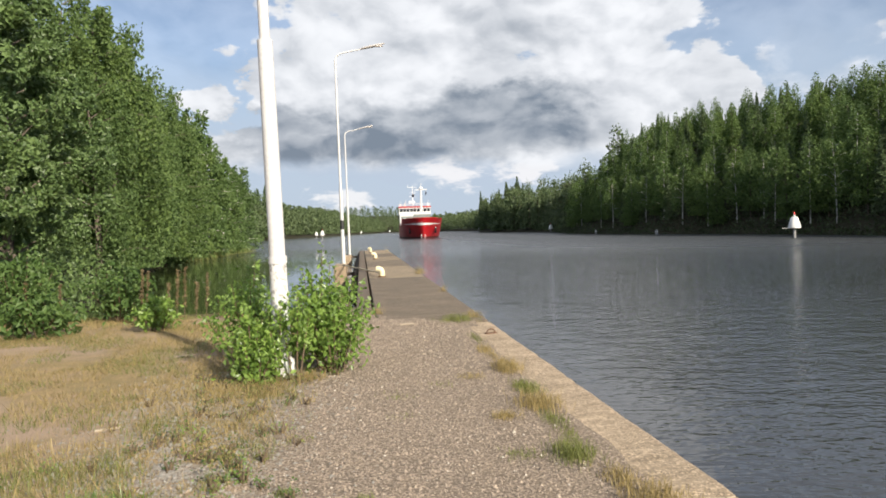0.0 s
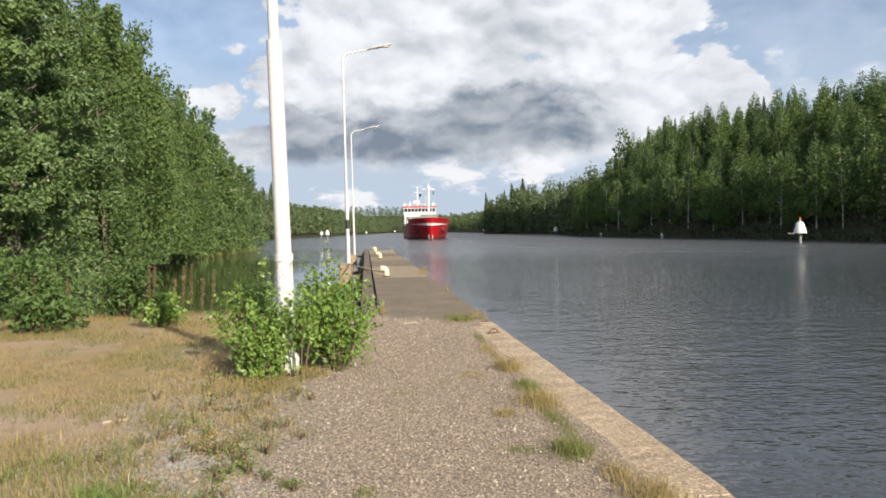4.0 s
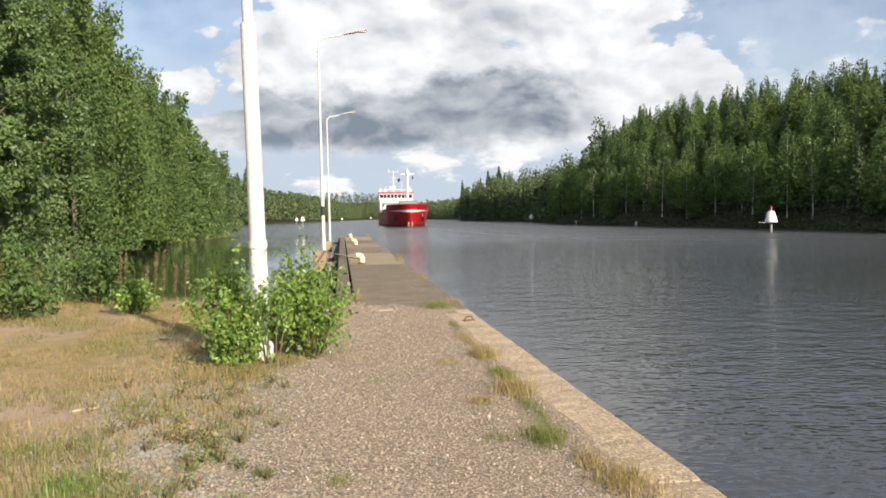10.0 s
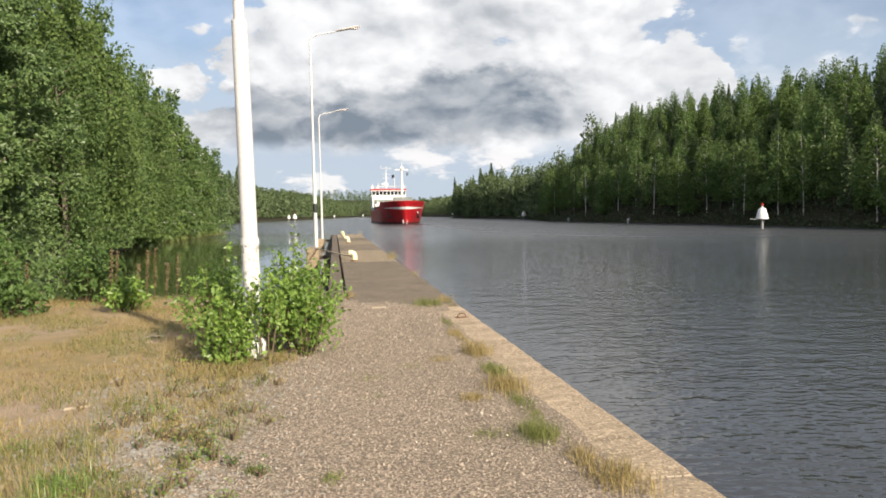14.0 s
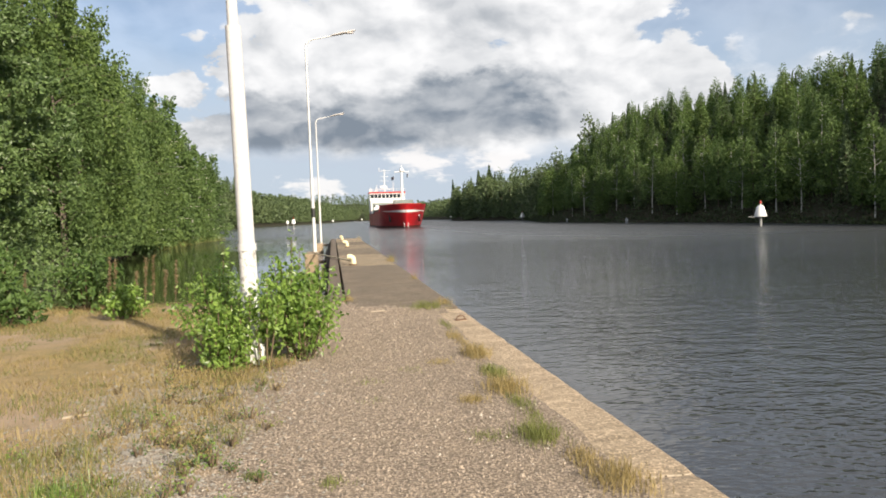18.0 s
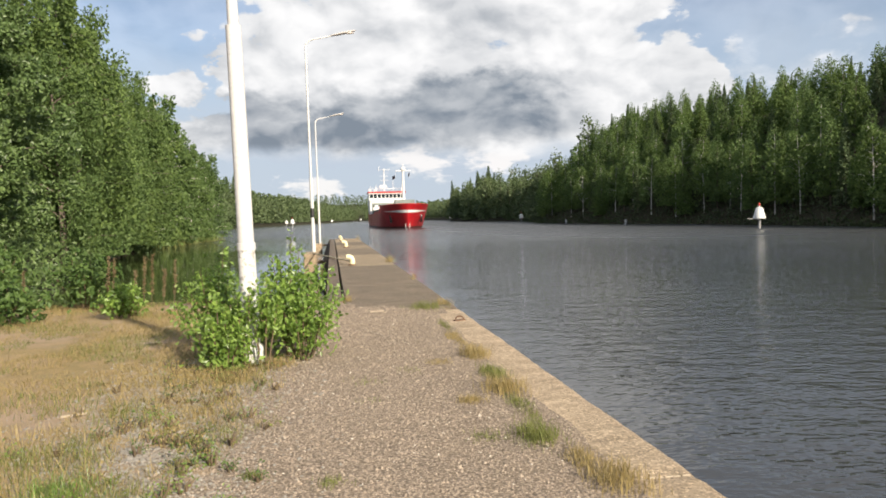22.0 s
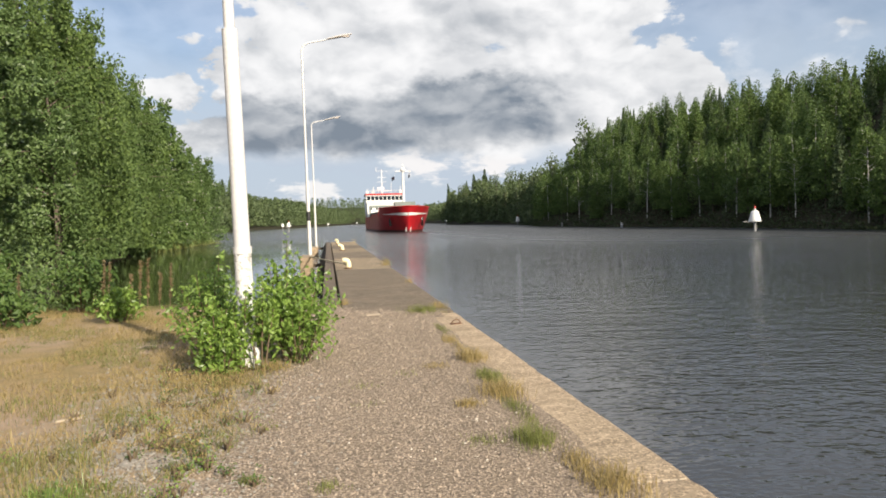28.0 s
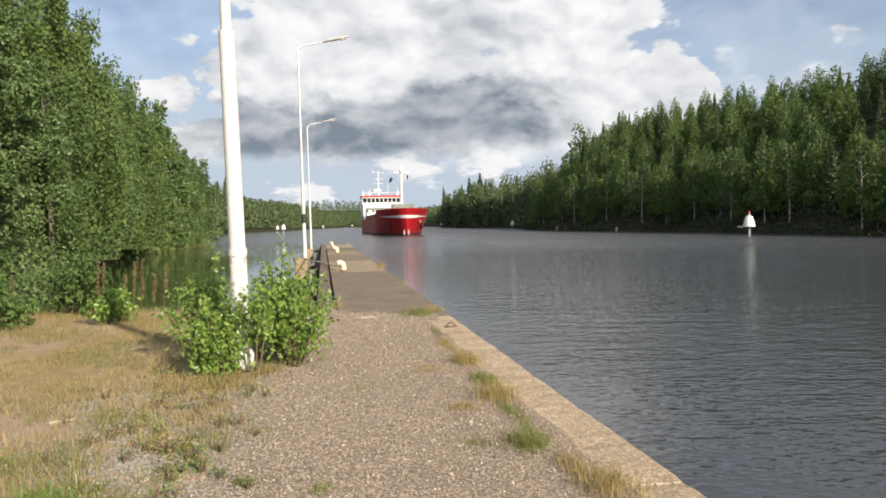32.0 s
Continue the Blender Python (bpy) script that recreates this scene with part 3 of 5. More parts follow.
def build_setting():
    xs = np.unique(np.concatenate([np.linspace(-2600, -120, 12), np.linspace(-120, -30, 19), np.linspace(-30, -9, 22), np.linspace(-9, 1.5, 43), np.linspace(1.5, 1.88, 14), [1.93, 2.0, 2.08, 2.6, 4, 8, 16, 30, 45, 55], np.linspace(60, 150, 37), np.linspace(160, 300, 8), np.linspace(400, 2600, 9)]))
    ys = np.unique(np.concatenate([np.linspace(-2400, -60, 10), np.linspace(-60, 2, 16), np.linspace(2, 15, 105), np.linspace(15.2, 22, 28), np.linspace(22, 70, 33), np.linspace(72, 300, 58), np.linspace(310, 940, 42), np.linspace(960, 1300, 10), np.linspace(1400, 3400, 7)]))
    verts = [(float(x), float(y), ground_height(float(x), float(y))) for y in ys for x in xs]
    nx = len(xs)
    faces = [(j * nx + i, j * nx + i + 1, (j + 1) * nx + i + 1, (j + 1) * nx + i) for j in range(len(ys) - 1) for i in range(nx - 1)]
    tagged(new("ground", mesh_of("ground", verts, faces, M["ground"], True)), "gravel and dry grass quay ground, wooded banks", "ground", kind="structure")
    w = 3500.0
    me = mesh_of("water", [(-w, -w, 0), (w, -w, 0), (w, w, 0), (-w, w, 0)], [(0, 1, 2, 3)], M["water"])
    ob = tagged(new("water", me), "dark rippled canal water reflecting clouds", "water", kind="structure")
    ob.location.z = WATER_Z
    made["water"] = ob

    # quay kerb in cast lengths, with open joints
    wall = tagged(new("quay_kerb"), "sand-coloured concrete quay kerb with open joints", "kerb", kind="structure")
    y0 = -36.0
    for y1 in (-28.0, -20.0, -12.0, -4.0, 4.09, 12.45):
        bm = bmesh.new()
        n = max(6, int((y1 - y0) / 0.12)) if y0 > -6 else 8
        rows = []
        for k in range(n + 1):
            y = y0 + 0.016 + (y1 - y0 - 0.032) * k / n
            chip = 0.018 * noise.noise((y * 1.9, 1.7, 0.2)) + 0.010 * noise.noise((y * 7.0, 4.2, 0.8))
            drop = 0.012 * abs(noise.noise((y * 3.1, 8.1, 0.4)))
            end = 0.012 if k in (0, n) else 0.0
            prof = ((1.45, -3.4), (1.45, -0.004 - end), (1.80, 0.002 - end), (2.118 + chip, 0.004 - drop * 0.5 - end), (2.150 + chip * 0.8, -0.012 - drop - end), (2.164 + chip * 0.5, -0.045 - drop), (2.16, -3.4))
            rows.append([bm.verts.new((px, y, pz)) for px, pz in prof])
        for p, q in zip(rows, rows[1:]):
            for j in range(6):
                bm.faces.new((p[j], p[j + 1], q[j + 1], q[j]))
        bm.faces.new(rows[0])
        bm.faces.new(rows[-1][::-1])
        bmesh.ops.recalc_face_normals(bm, faces=bm.faces[:])
        part("kerb_length", bm, M["cap"], wall)
        y0 = y1
    pier = tagged(new("pier"), "narrow weathered concrete guide pier running into the canal", "pier", kind="structure")
    y0 = 12.45
    for y1, pale in ((24.6, 0), (32.5, 1), (39.0, 0), (45.0, 1), (51.0, 0), (60.5, 1)):
        bm = bmesh.new()
        box(bm, 0.22, 2.13, y0 + 0.006, y1 - 0.006, -3.4, 0.02 - 0.004 * (int(y1) % 3), 0.02)
        part("pier_slab", bm, M["pier_pale" if pale else "pier"], pier)
        y0 = y1
    # timber waling along the pier's bay side
    y0 = 14.0
    for y1 in (20.0, 26.0, 32.0, 38.0, 44.0, 50.0, 56.0, 60.0):
        bm = bmesh.new()
        box(bm, -0.15, 0.165, y0, y1 - 0.02, -0.55, 0.030, 0.02)
        part("waling", bm, M["beam"], pier, "dark weathered timber beam")
        bm = bmesh.new()
        tube(bm, [(-0.16, y1 - 3, -3.4), (-0.16, y1 - 3, -0.56)], 0.14, 10)
        part("pile", bm, M["timber"], pier, "dark timber pile")
        if 20 < y0 < 58:
            bm = bmesh.new()
            tube(bm, [(-0.70, y0 + 1.5, WATER_Z - 0.4), (-0.16, y0 + 5.2, -0.12)], 0.10, 8)
            part("brace", bm, M["timber"], pier, "dark slanting timber brace")
        y0 = y1


build_setting()


# ---- lamp posts ----
def lamp_post(x, y, height, foot, lean, arm, head, label, first=False):
    post = thing("lamp_post", x, y, foot, label, "street lamp", "white lamp posts along the pier")
    sway = math.tan(radians(lean))

    def at(z):
        return (-sway * z, 0.0, z)

    bm = bmesh.new()
    tube(bm, [at(-0.05), at(1.30 - foot)], [0.097, 0.095], 16)
    part("foot_tube", bm, M["peel" if first else "white"], post, "peeling white paint" if first else "", smooth=True)
    bm = bmesh.new()
    tube(bm, [at(1.30 - foot), at(3.75 - foot)], [0.090, 0.084], 16)
    part("lower_tube", bm, M["white"], post, smooth=True)
    bm = bmesh.new()
    tube(bm, [at(1.28 - foot), at(1.36 - foot)], 0.104, 16)
    part("collar", bm, M["white"], post, smooth=True)
    top = height - 0.45
    bm = bmesh.new()
    pts = [at(3.7 - foot), at(top)]
    bx, _, bz = at(top)
    for k in range(1, 6):
        a = k * radians(80) / 5
        pts.append((bx + 0.45 * (1 - math.cos(a)), 0, bz + 0.40 * math.sin(a)))
    ex, _, ez = pts[-1]
    pts.append((ex + arm, 0.0, ez + arm * 0.20))
    tube(bm, pts, [0.060, 0.050, 0.048, 0.046, 0.044, 0.042, 0.040, 0.036], 12)
    part("upper_tube", bm, M["white"], post, smooth=True)
    hx, hz = ex + arm, ez + arm * 0.20
    bm = bmesh.new()
    prof = ((-0.12, 0.05), (0.0, 0.10), (head * 0.35, 0.14), (head * 0.8, 0.13), (head, 0.05))
    rings = []
    for d, w in prof:
        c = Vector((hx + d, 0, hz + d * 0.22))
        rings.append([bm.verts.new(c + Vector((0, w * math.cos(q), 0.5 * w * math.sin(q) + 0.02))) for q in [k * math.pi / 6 for k in range(12)]])
    for a, b in zip(rings, rings[1:]):
        for k in range(12):
            bm.faces.new((a[k], a[(k + 1) % 12], b[(k + 1) % 12], b[k]))
    bm.faces.new(rings[0][::-1])
    bm.faces.new(rings[-1])
    hd = part("lamp_head", bm, M["lamp_grey"], post, smooth=True)
    bm = bmesh.new()
    c = Vector((hx + head * 0.6, 0, hz + head * 0.6 * 0.22 - 0.012))
    bmesh.ops.create_uvsphere(bm, u_segments=12, v_segments=8, radius=1.0, matrix=Matrix.Translation(c) @ Matrix.Diagonal((head * 0.34, 0.10, 0.055, 1)))
    part("lamp_bowl", bm, M["lamp_glass"], hd, "milky lamp bowl", smooth=True)
    if first:
        bm = bmesh.new()
        lathe(bm, ((0.118, -0.02), (0.116, 0.15), (0.106, 0.21), (0.09, 0.225)), 14, 0.012, -0.01)
        part("foot_cover", bm, M["peel"], post, "flaking white foot cover", smooth=True)
    elif "band" in label:
        bm = bmesh.new()
        tube(bm, [at(1.74 - foot), at(2.20 - foot)], 0.098, 16)
        part("band", bm, M["black"], post, "black painted band")
    return post


lamp_post(-0.908, 8.33, 10.8, 0.0, 1.3, 1.0, 1.1, "white steel lamp post with peeling paint on gravel", True)
lamp_post(-0.92, 37.4, 10.72, 0.0, 0.6, 1.0, 1.15, "white steel lamp post with a black band, beside the pier")
lamp_post(-1.0, 62.0, 10.5, -0.36, 0.6, 0.9, 1.15, "white steel lamp post at the far pier end")


def lamp_base(x, y, top=0.0):
    base = thing("lamp_foundation", x, y, WATER_Z, "stained concrete lamp foundation standing in the bay", "foundation", "lamp foundations beside the pier")
    bm = bmesh.new()
    box(bm, -0.42, 0.16, -2.5, 0.6, -2.3, top - WATER_Z, 0.03)
    part("block", bm, M["cap"], base)
    bm = bmesh.new()
    box(bm, 0.16, 0.82, -0.12, 0.12, 0.45, 0.62, 0.02)
    part("tie_beam", bm, M["timber"], base, "dark timber tie beam")
    return base


lamp_base(-0.92, 37.2)
lamp_base(-1.0, 61.8, -0.35)


# ---- bollards, ring ----
def bollard(x, y, label, turn=0.0, size=1.0):
    b = thing("mooring_bollard", x, y, 0.018, label, "bollard", "mooring bollards on the pier", rz=turn)
    s = size
    bm = bmesh.new()
    lathe(bm, ((0.17 * s, 0.0), (0.17 * s, 0.03 * s), (0.13 * s, 0.06 * s)), 16)
    part("base_flange", bm, M["rust"], b)
    bm = bmesh.new()
    tube(bm, [(0.02 * s, 0, 0.04 * s), (0.02 * s, 0, 0.22 * s), (-0.02 * s, 0, 0.32 * s), (-0.10 * s, 0, 0.37 * s), (-0.24 * s, 0, 0.37 * s)], [0.125 * s, 0.12 * s, 0.125 * s, 0.115 * s, 0.11 * s], 14)
    part("hooked_post", bm, M["yellow"], b, smooth=True)
    return b


bollard(0.66, 25.2, "pale yellow hooked mooring bollard with chipped paint", 0, 0.78)
bollard(0.76, 41.5, "pale yellow hooked mooring bollard on concrete pier", 0, 0.84)
bollard(0.66, 55.0, "pale yellow hooked mooring bollard near pier end", 60, 0.84)


# ---- buoys and beacons ----
def beacon(x, y, label, size=1.0, lantern=True):
    b = thing("channel_beacon", x, y, WATER_Z, label, "beacon", "white channel beacons", )
    s = size
    bm = bmesh.new()
    tube(bm, [(0, 0, -2.5), (0, 0, 1.75 * s)], 0.21 * s, 14)
    part("pile", bm, M["beacon_grey"], b, "grey steel pile", smooth=True)
    bm = bmesh.new()
    lathe(bm, ((0.96 * s, 1.62 * s), (0.96 * s, 1.70 * s), (0.84 * s, 2.2 * s), (0.56 * s, 3.22 * s), (0.42 * s, 3.36 * s), (0.2 * s, 3.40 * s)), 20)
    part("cone", bm, M["beacon_white"], b, "white truncated cone", smooth=True)
    if lantern:
        bm = bmesh.new()
        lathe(bm, ((0.13 * s, 3.38 * s), (0.13 * s, 3.62 * s), (0.18 * s, 3.64 * s), (0.18 * s, 3.68 * s)), 12)
        part("lantern_foot", bm, M["beacon_white"], b)
        bm = bmesh.new()
        lathe(bm, ((0.15 * s, 3.68 * s), (0.15 * s, 4.0 * s), (0.08 * s, 4.12 * s), (0.03 * s, 4.2 * s)), 12)
        part("lantern", bm, M["beacon_red"], b, "red lantern", smooth=True)
        bm = bmesh.new()
        tube(bm, [(0, 0, 1.5 * s), (-2.1 * s, 0, 1.62 * s)], 0.05, 8)
        part("bracket_arm", bm, M["beacon_grey"], b)
    return b


def post_mark(x, y, label):
    b = thing("mooring_post", x, y, WATER_Z, label, "post", "grey posts in the water")
    bm = bmesh.new()
    lathe(bm, ((0.27, -2.2), (0.27, 1.0), (0.22, 1.22), (0.08, 1.3)), 12)
    part("post", bm, M["beacon_grey"], b, smooth=True)
    bm = bmesh.new()
    lathe(bm, ((0.285, 0.78), (0.285, 0.92)), 12)
    part("band", bm, M["beacon_white"], b)
    return b


beacon(59.8, 94.8, "white conical channel beacon with red lantern on a grey pile", 0.88)
beacon(76.0, 286.0, "white conical channel beacon near the wooded bank", 0.95)
beacon(88.0, 540.0, "small white channel beacon far down the canal", 1.0, False)
beacon(-15.0, 287.0, "white conical channel beacon off the bay shore", 0.95)
beacon(-21.2, 352.0, "white conical channel beacon off the bay shore", 0.85, False)
beacon(0.2, 542.0, "small white channel beacon far down the canal", 0.8, False)
beacon(30.0, 760.0, "small white channel beacon far down the canal", 0.9, False)
post_mark(62.5, 148.5, "grey post with a pale band standing in water")
post_mark(64.4, 194.5, "grey post with a pale band standing in water")


# ---- ship ----
SHIP_LONG, SHIP_HALF = 82.0, 6.3


def top_of(y):
    """Height of the ship's side above water at y metres aft of the stem."""
    t = min(1.0, max(0.0, (y - 9.5) / 3.5))
    return 6.05 + 0.25 * max(0.0, 1 - (y + 2) / 6) - 2.0 * t * t * (3 - 2 * t) + (0.9 if y > 69 else 0.0)


def half_of(y, z):
    """Half breadth of the hull at y metres aft and z above water."""
    k = max(0.0, min(1.0, (z + 0.8) / 7.4))
    y0 = 0.25 - 2.1 * k ** 1.7
    long = 27.0 - 17.0 * k
    t = min(1.0, max(0.0, (y - y0) / long))
    w = SHIP_HALF * (1 - (1 - t) ** (1.9 + 0.6 * k)) ** (0.92 - 0.34 * k)
    if y > 70:
        a = (y - 70) / 12.0
        w *= 1 - (0.10 + 0.35 * (1 - k)) * a * a
    return w


def stem_of(z):
    k = max(0.0, min(1.0, (z + 0.8) / 7.4))
    return 0.25 - 2.1 * k ** 1.7


def hull_strip(bm, z_low, z_high, out=0.0, y_end=SHIP_LONG, levels=9):
    """Both sides of the hull between two heights, as functions of the way aft."""
    ts = [0, 0.0006, 0.002, 0.005, 0.010, 0.018, 0.03, 0.045, 0.065, 0.09, 0.115, 0.125, 0.135, 0.145, 0.155, 0.17, 0.2, 0.3, 0.45, 0.6, 0.75, 0.84, 0.845, 0.9, 0.95, 1.0]
    for side in (1, -1):
        grid = []
        for t in ts:
            row = []
            for k in range(levels):
                yy = t * y_end
                lo, hi = z_low(yy), z_high(yy)
                z = lo + (hi - lo) * k / (levels - 1)
                y = stem_of(z) + t * (y_end - stem_of(z))
                row.append(bm.verts.new((side * (half_of(y, z) + out), y - out * (1 if t < 0.02 else 0), z)))
            grid.append(row)
        for a, b in zip(grid, grid[1:]):
            for k in range(levels - 1):
                f = (a[k], b[k], b[k + 1], a[k + 1])
                bm.faces.new(f if side > 0 else f[::-1])
    bmesh.ops.remove_doubles(bm, verts=bm.verts, dist=0.002)
    return bm


def build_ship():
    ship = thing("cargo_ship", 19.1, 219.2, WATER_Z, "red cargo ship with white stern bridge under way", "ship")
    bm = hull_strip(bmesh.new(), lambda y: 0.55, top_of)
    # transom
    zs = [0.55 + (top_of(82) - 0.55) * k / 8 for k in range(9)]
    lo = [bm.verts.new((half_of(82, z), 82, z)) for z in zs]
    hi = [bm.verts.new((-half_of(82, z), 82, z)) for z in zs]
    for k in range(8):
        bm.faces.new((lo[k], hi[k], hi[k + 1], lo[k + 1]))
    hull = part("hull", bm, M["hull"], ship, "red painted hull", smooth=True)
    part("waterline_band", hull_strip(bmesh.new(), lambda y: -2.4, lambda y: 0.55, 0.0, levels=4), M["boot"], ship, "dark red underwater paint", smooth=True)
    # deck inside the bulwarks
    bm = bmesh.new()
    ring = [y for y in np.linspace(-1.4, 81.9, 44)]
    a = [bm.verts.new((half_of(y, top_of(y) - 1.1) - 0.05, y, top_of(y) - 1.1)) for y in ring]
    b = [bm.verts.new((-half_of(y, top_of(y) - 1.1) + 0.05, y, top_of(y) - 1.1)) for y in ring]
    for k in range(len(ring) - 1):
        bm.faces.new((a[k], a[k + 1], b[k + 1], b[k]))
    part("deck", bm, M["ship_deck"], ship)
    # rail round the bulwark's top
    for side in (1, -1):
        bm = bmesh.new()
        tube(bm, [(side * half_of(y, top_of(y)), y, top_of(y) + 0.02) for y in [stem_of(6.6)] + list(np.linspace(-1.6, 10, 16)) + [10.5, 11, 11.5, 12, 12.5, 13.2, 20, 40, 68]], 0.09, 6)
        part("bulwark_rail", bm, M["ship_red"], ship, smooth=True)
    # white bow stripes, two tapering bars each side
    for side in (1, -1):
        for z0, z1, y1, name in ((4.05, 4.75, 3.0, "bow_stripe"), (4.22, 4.62, 7.0, "bow_stripe")):
            bm = bmesh.new()
            n = 14
            rows = []
            for k in range(n + 1):
                t = k / n
                zt, zb = z1 - (z1 - z0) * 0.25 * t, z0 + (z1 - z0) * 0.55 * t * t
                row = []
                for z in (zb, (zb + zt) / 2, zt):
                    y = stem_of(z) + t * (y1 - stem_of(z))
                    row.append(bm.verts.new((side * (half_of(y, z) + 0.05), y - 0.06, z)))
                rows.append(row)
            for p, q in zip(rows, rows[1:]):
                for j in range(2):
                    f = (p[j], q[j], q[j + 1], p[j + 1])
                    bm.faces.new(f if side > 0 else f[::-1])
            part(name, bm, M["ship_white"], hull, "white bow stripe")
        # draught marks beside the stem
        bm = bmesh.new()
        for k in range(5):
            z = 0.15 + k * 0.24
            y = stem_of(z) + 0.30
            w = half_of(y, z) + 0.05
            box(bm, side * (w + 0.22) - 0.09, side * (w + 0.22) + 0.09, y - 0.10, y + 0.04, z, z + 0.16)
        part("draught_marks", bm, M["ship_white"], hull, "white bars beside the stem")
        # anchor in its pocket
        bm = bmesh.new()
        y, z = 4.6, 3.3
        w = half_of(y, z)
        lathe(bm, ((0.36, -0.12), (0.42, 0.0), (0.34, 0.1)), 16)
        turn = Matrix.Translation((side * (w + 0.02), y, z)) @ Matrix.Rotation(side * radians(62), 4, "Y") @ Matrix.Rotation(radians(35), 4, "X")
        bmesh.ops.transform(bm, matrix=turn, verts=bm.verts)
        pocket = part("anchor_pocket", bm, M["ship_white" if side > 0 else "hull"], hull, "white anchor pocket" if side > 0 else "")
        bm = bmesh.new()
        tube(bm, [(side * (w + 0.15), y - 0.1, z + 0.2), (side * (w - 0.05), y - 0.2, z - 1.4)], 0.2, 8)
        tube(bm, [(side * (w - 0.05), y - 1.1, z - 0.7), (side * (w - 0.05), y - 0.2, z - 1.5), (side * (w + 0.15), y + 0.8, z - 0.7)], [0.12, 0.34, 0.12], 8)
        part("anchor", bm, M["black"], pocket, "black anchor")
    # forecastle gear
    bm = bmesh.new()
    box(bm, -2.6, 2.6, 6.2, 8.6, 5.4, 7.5, 0.08)
    part("forecastle_house", bm, M["ship_deck"], ship)
    for x in (-1.6, 1.6):
        bm = bmesh.new()
        tube(bm, [(x - 0.7, 3.6, 6.0), (x + 0.7, 3.6, 6.0)], 0.42, 12)
        box(bm, x - 0.5, x + 0.5, 3.9, 4.6, 5.4, 6.3, 0.03)
        part("winch", bm, M["ship_deck"], ship)
    # foremast
    bm = bmesh.new()
    tube(bm, [(0, 9.3, 5.3), (0, 9.3, 11.0), (0, 9.3, 15.4)], [0.36, 0.32, 0.25], 14)
    mast = part("foremast", bm, M["ship_white"], ship, "white tubular foremast", smooth=True)
    bm = bmesh.new()
    box(bm, -1.95, 1.95, 9.1, 9.5, 15.1, 15.38, 0.04)
    part("yard", bm, M["ship_white"], mast)
    bm = bmesh.new()
    lathe(bm, ((0.62, 15.38), (0.66, 15.7), (0.5, 16.1), (0.2, 16.2)), 12, 0, 9.3)
    part("masthead_platform", bm, M["ship_white"], mast)
    bm = bmesh.new()
    tube(bm, [(0, 9.3, 16.1), (0, 9.3, 17.1)], [0.12, 0.08], 8)
    part("masthead_light", bm, M["ship_white"], mast)
    for x, z in ((-2.15, 13.6), (1.75, 14.3)):
        bm = bmesh.new()
        tube(bm, [(x * 0.9, 9.3, 15.1), (x, 9.3, z - 0.6)], 0.02, 5)
        ob = part("halyard", bm, M["ship_white"], mast)
        bm = bmesh.new()
        vs = []
        for i in range(5):
            u = i / 4
            vs.append([bm.verts.new((x - (0.75 if x < 0 else 0.4) * u, 9.3 + 0.14 * math.sin(u * 6), z + 0.45 * (1 - 2 * j) - 0.35 * u)) for j in (0, 1)])
        for p, q in zip(vs, vs[1:]):
            bm.faces.new((p[0], p[1], q[1], q[0]))
        bmesh.ops.solidify(bm, geom=bm.faces[:], thickness=0.03)
        part("flag", bm, M["flag"], mast, "small dark flag")
    # hatch coaming and covers
    bm = bmesh.new()
    box(bm, -5.1, 5.1, 15.0, 62.0, 3.2, 5.0, 0.05)
    coaming = part("hatch_coaming", bm, M["ship_red"], ship, "dull red hatch coaming")
    y = 15.0
    while y < 61.5:
        bm = bmesh.new()
        box(bm, -5.25, 5.25, y + 0.05, y + 5.8, 5.0, 5.45, 0.06)
        part("hatch_cover", bm, M["ship_deck"], coaming, "grey-green hatch cover")
        y += 5.9
    bm = bmesh.new()
    for x in (-5.5, 5.2):
        box(bm, x, x + 0.35, 59.0, 62.0, 3.4, 7.6, 0.03)
    box(bm, -5.5, 5.55, 59.2, 61.6, 7.2, 7.9, 0.05)
    part("hatch_crane", bm, M["ship_deck"], ship, "grey-green hatch gantry")
    # superstructure
    bm = bmesh.new()
    box(bm, -5.9, 5.9, 66.0, 79.0, 3.2, 8.7, 0.08)
    house = part("deckhouse", bm, M["ship_white"], ship, "white deckhouse")
    for i in range(6):
        bm = bmesh.new()
        x = -4.6 + i * 1.84
        box(bm, x - 0.3, x + 0.3, 65.93, 66.02, 6.6, 7.3, 0.02)
        part("port_light", bm, M["ship_glass"], house)
    bm = bmesh.new()
    box(bm, -6.15, 6.15, 65.7, 77.0, 8.7, 9.75, 0.08)
    bridge = part("bridge_front", bm, M["ship_white"], ship, "white wheelhouse wall")
    bm = bmesh.new()
    box(bm, -6.0, 6.0, 66.15, 75.0, 9.75, 11.1, 0.04)
    part("bridge_glass", bm, M["ship_glass"], ship, "dark bridge window band")
    for i in range(10):
        x = -6.0 + i * 12.0 / 9
        bm = bmesh.new()
        box(bm, x - 0.11, x + 0.11, 65.98, 66.2, 9.7, 11.15, 0.02)
        part("window_post", bm, M["ship_white"], bridge)
    bm = bmesh.new()
    box(bm, -6.35, 6.35, 65.6, 75.6, 11.1, 11.38, 0.05)
    part("bridge_roof", bm, M["ship_white"], ship)
    bm = bmesh.new()
    box(bm, -6.40, 6.40, 65.5, 75.7, 11.38, 11.95, 0.05)
    part("roof_trim", bm, M["ship_red"], ship, "red band round the bridge roof")
    bm = bmesh.new()
    for x in np.linspace(-6.2, 6.2, 10):
        tube(bm, [(x, 65.7, 11.9), (x, 65.7, 12.9)], 0.045, 6)
    tube(bm, [(-6.2, 65.7, 12.9), (6.2, 65.7, 12.9)], 0.05, 6)
    part("roof_railing", bm, M["ship_white"], ship)
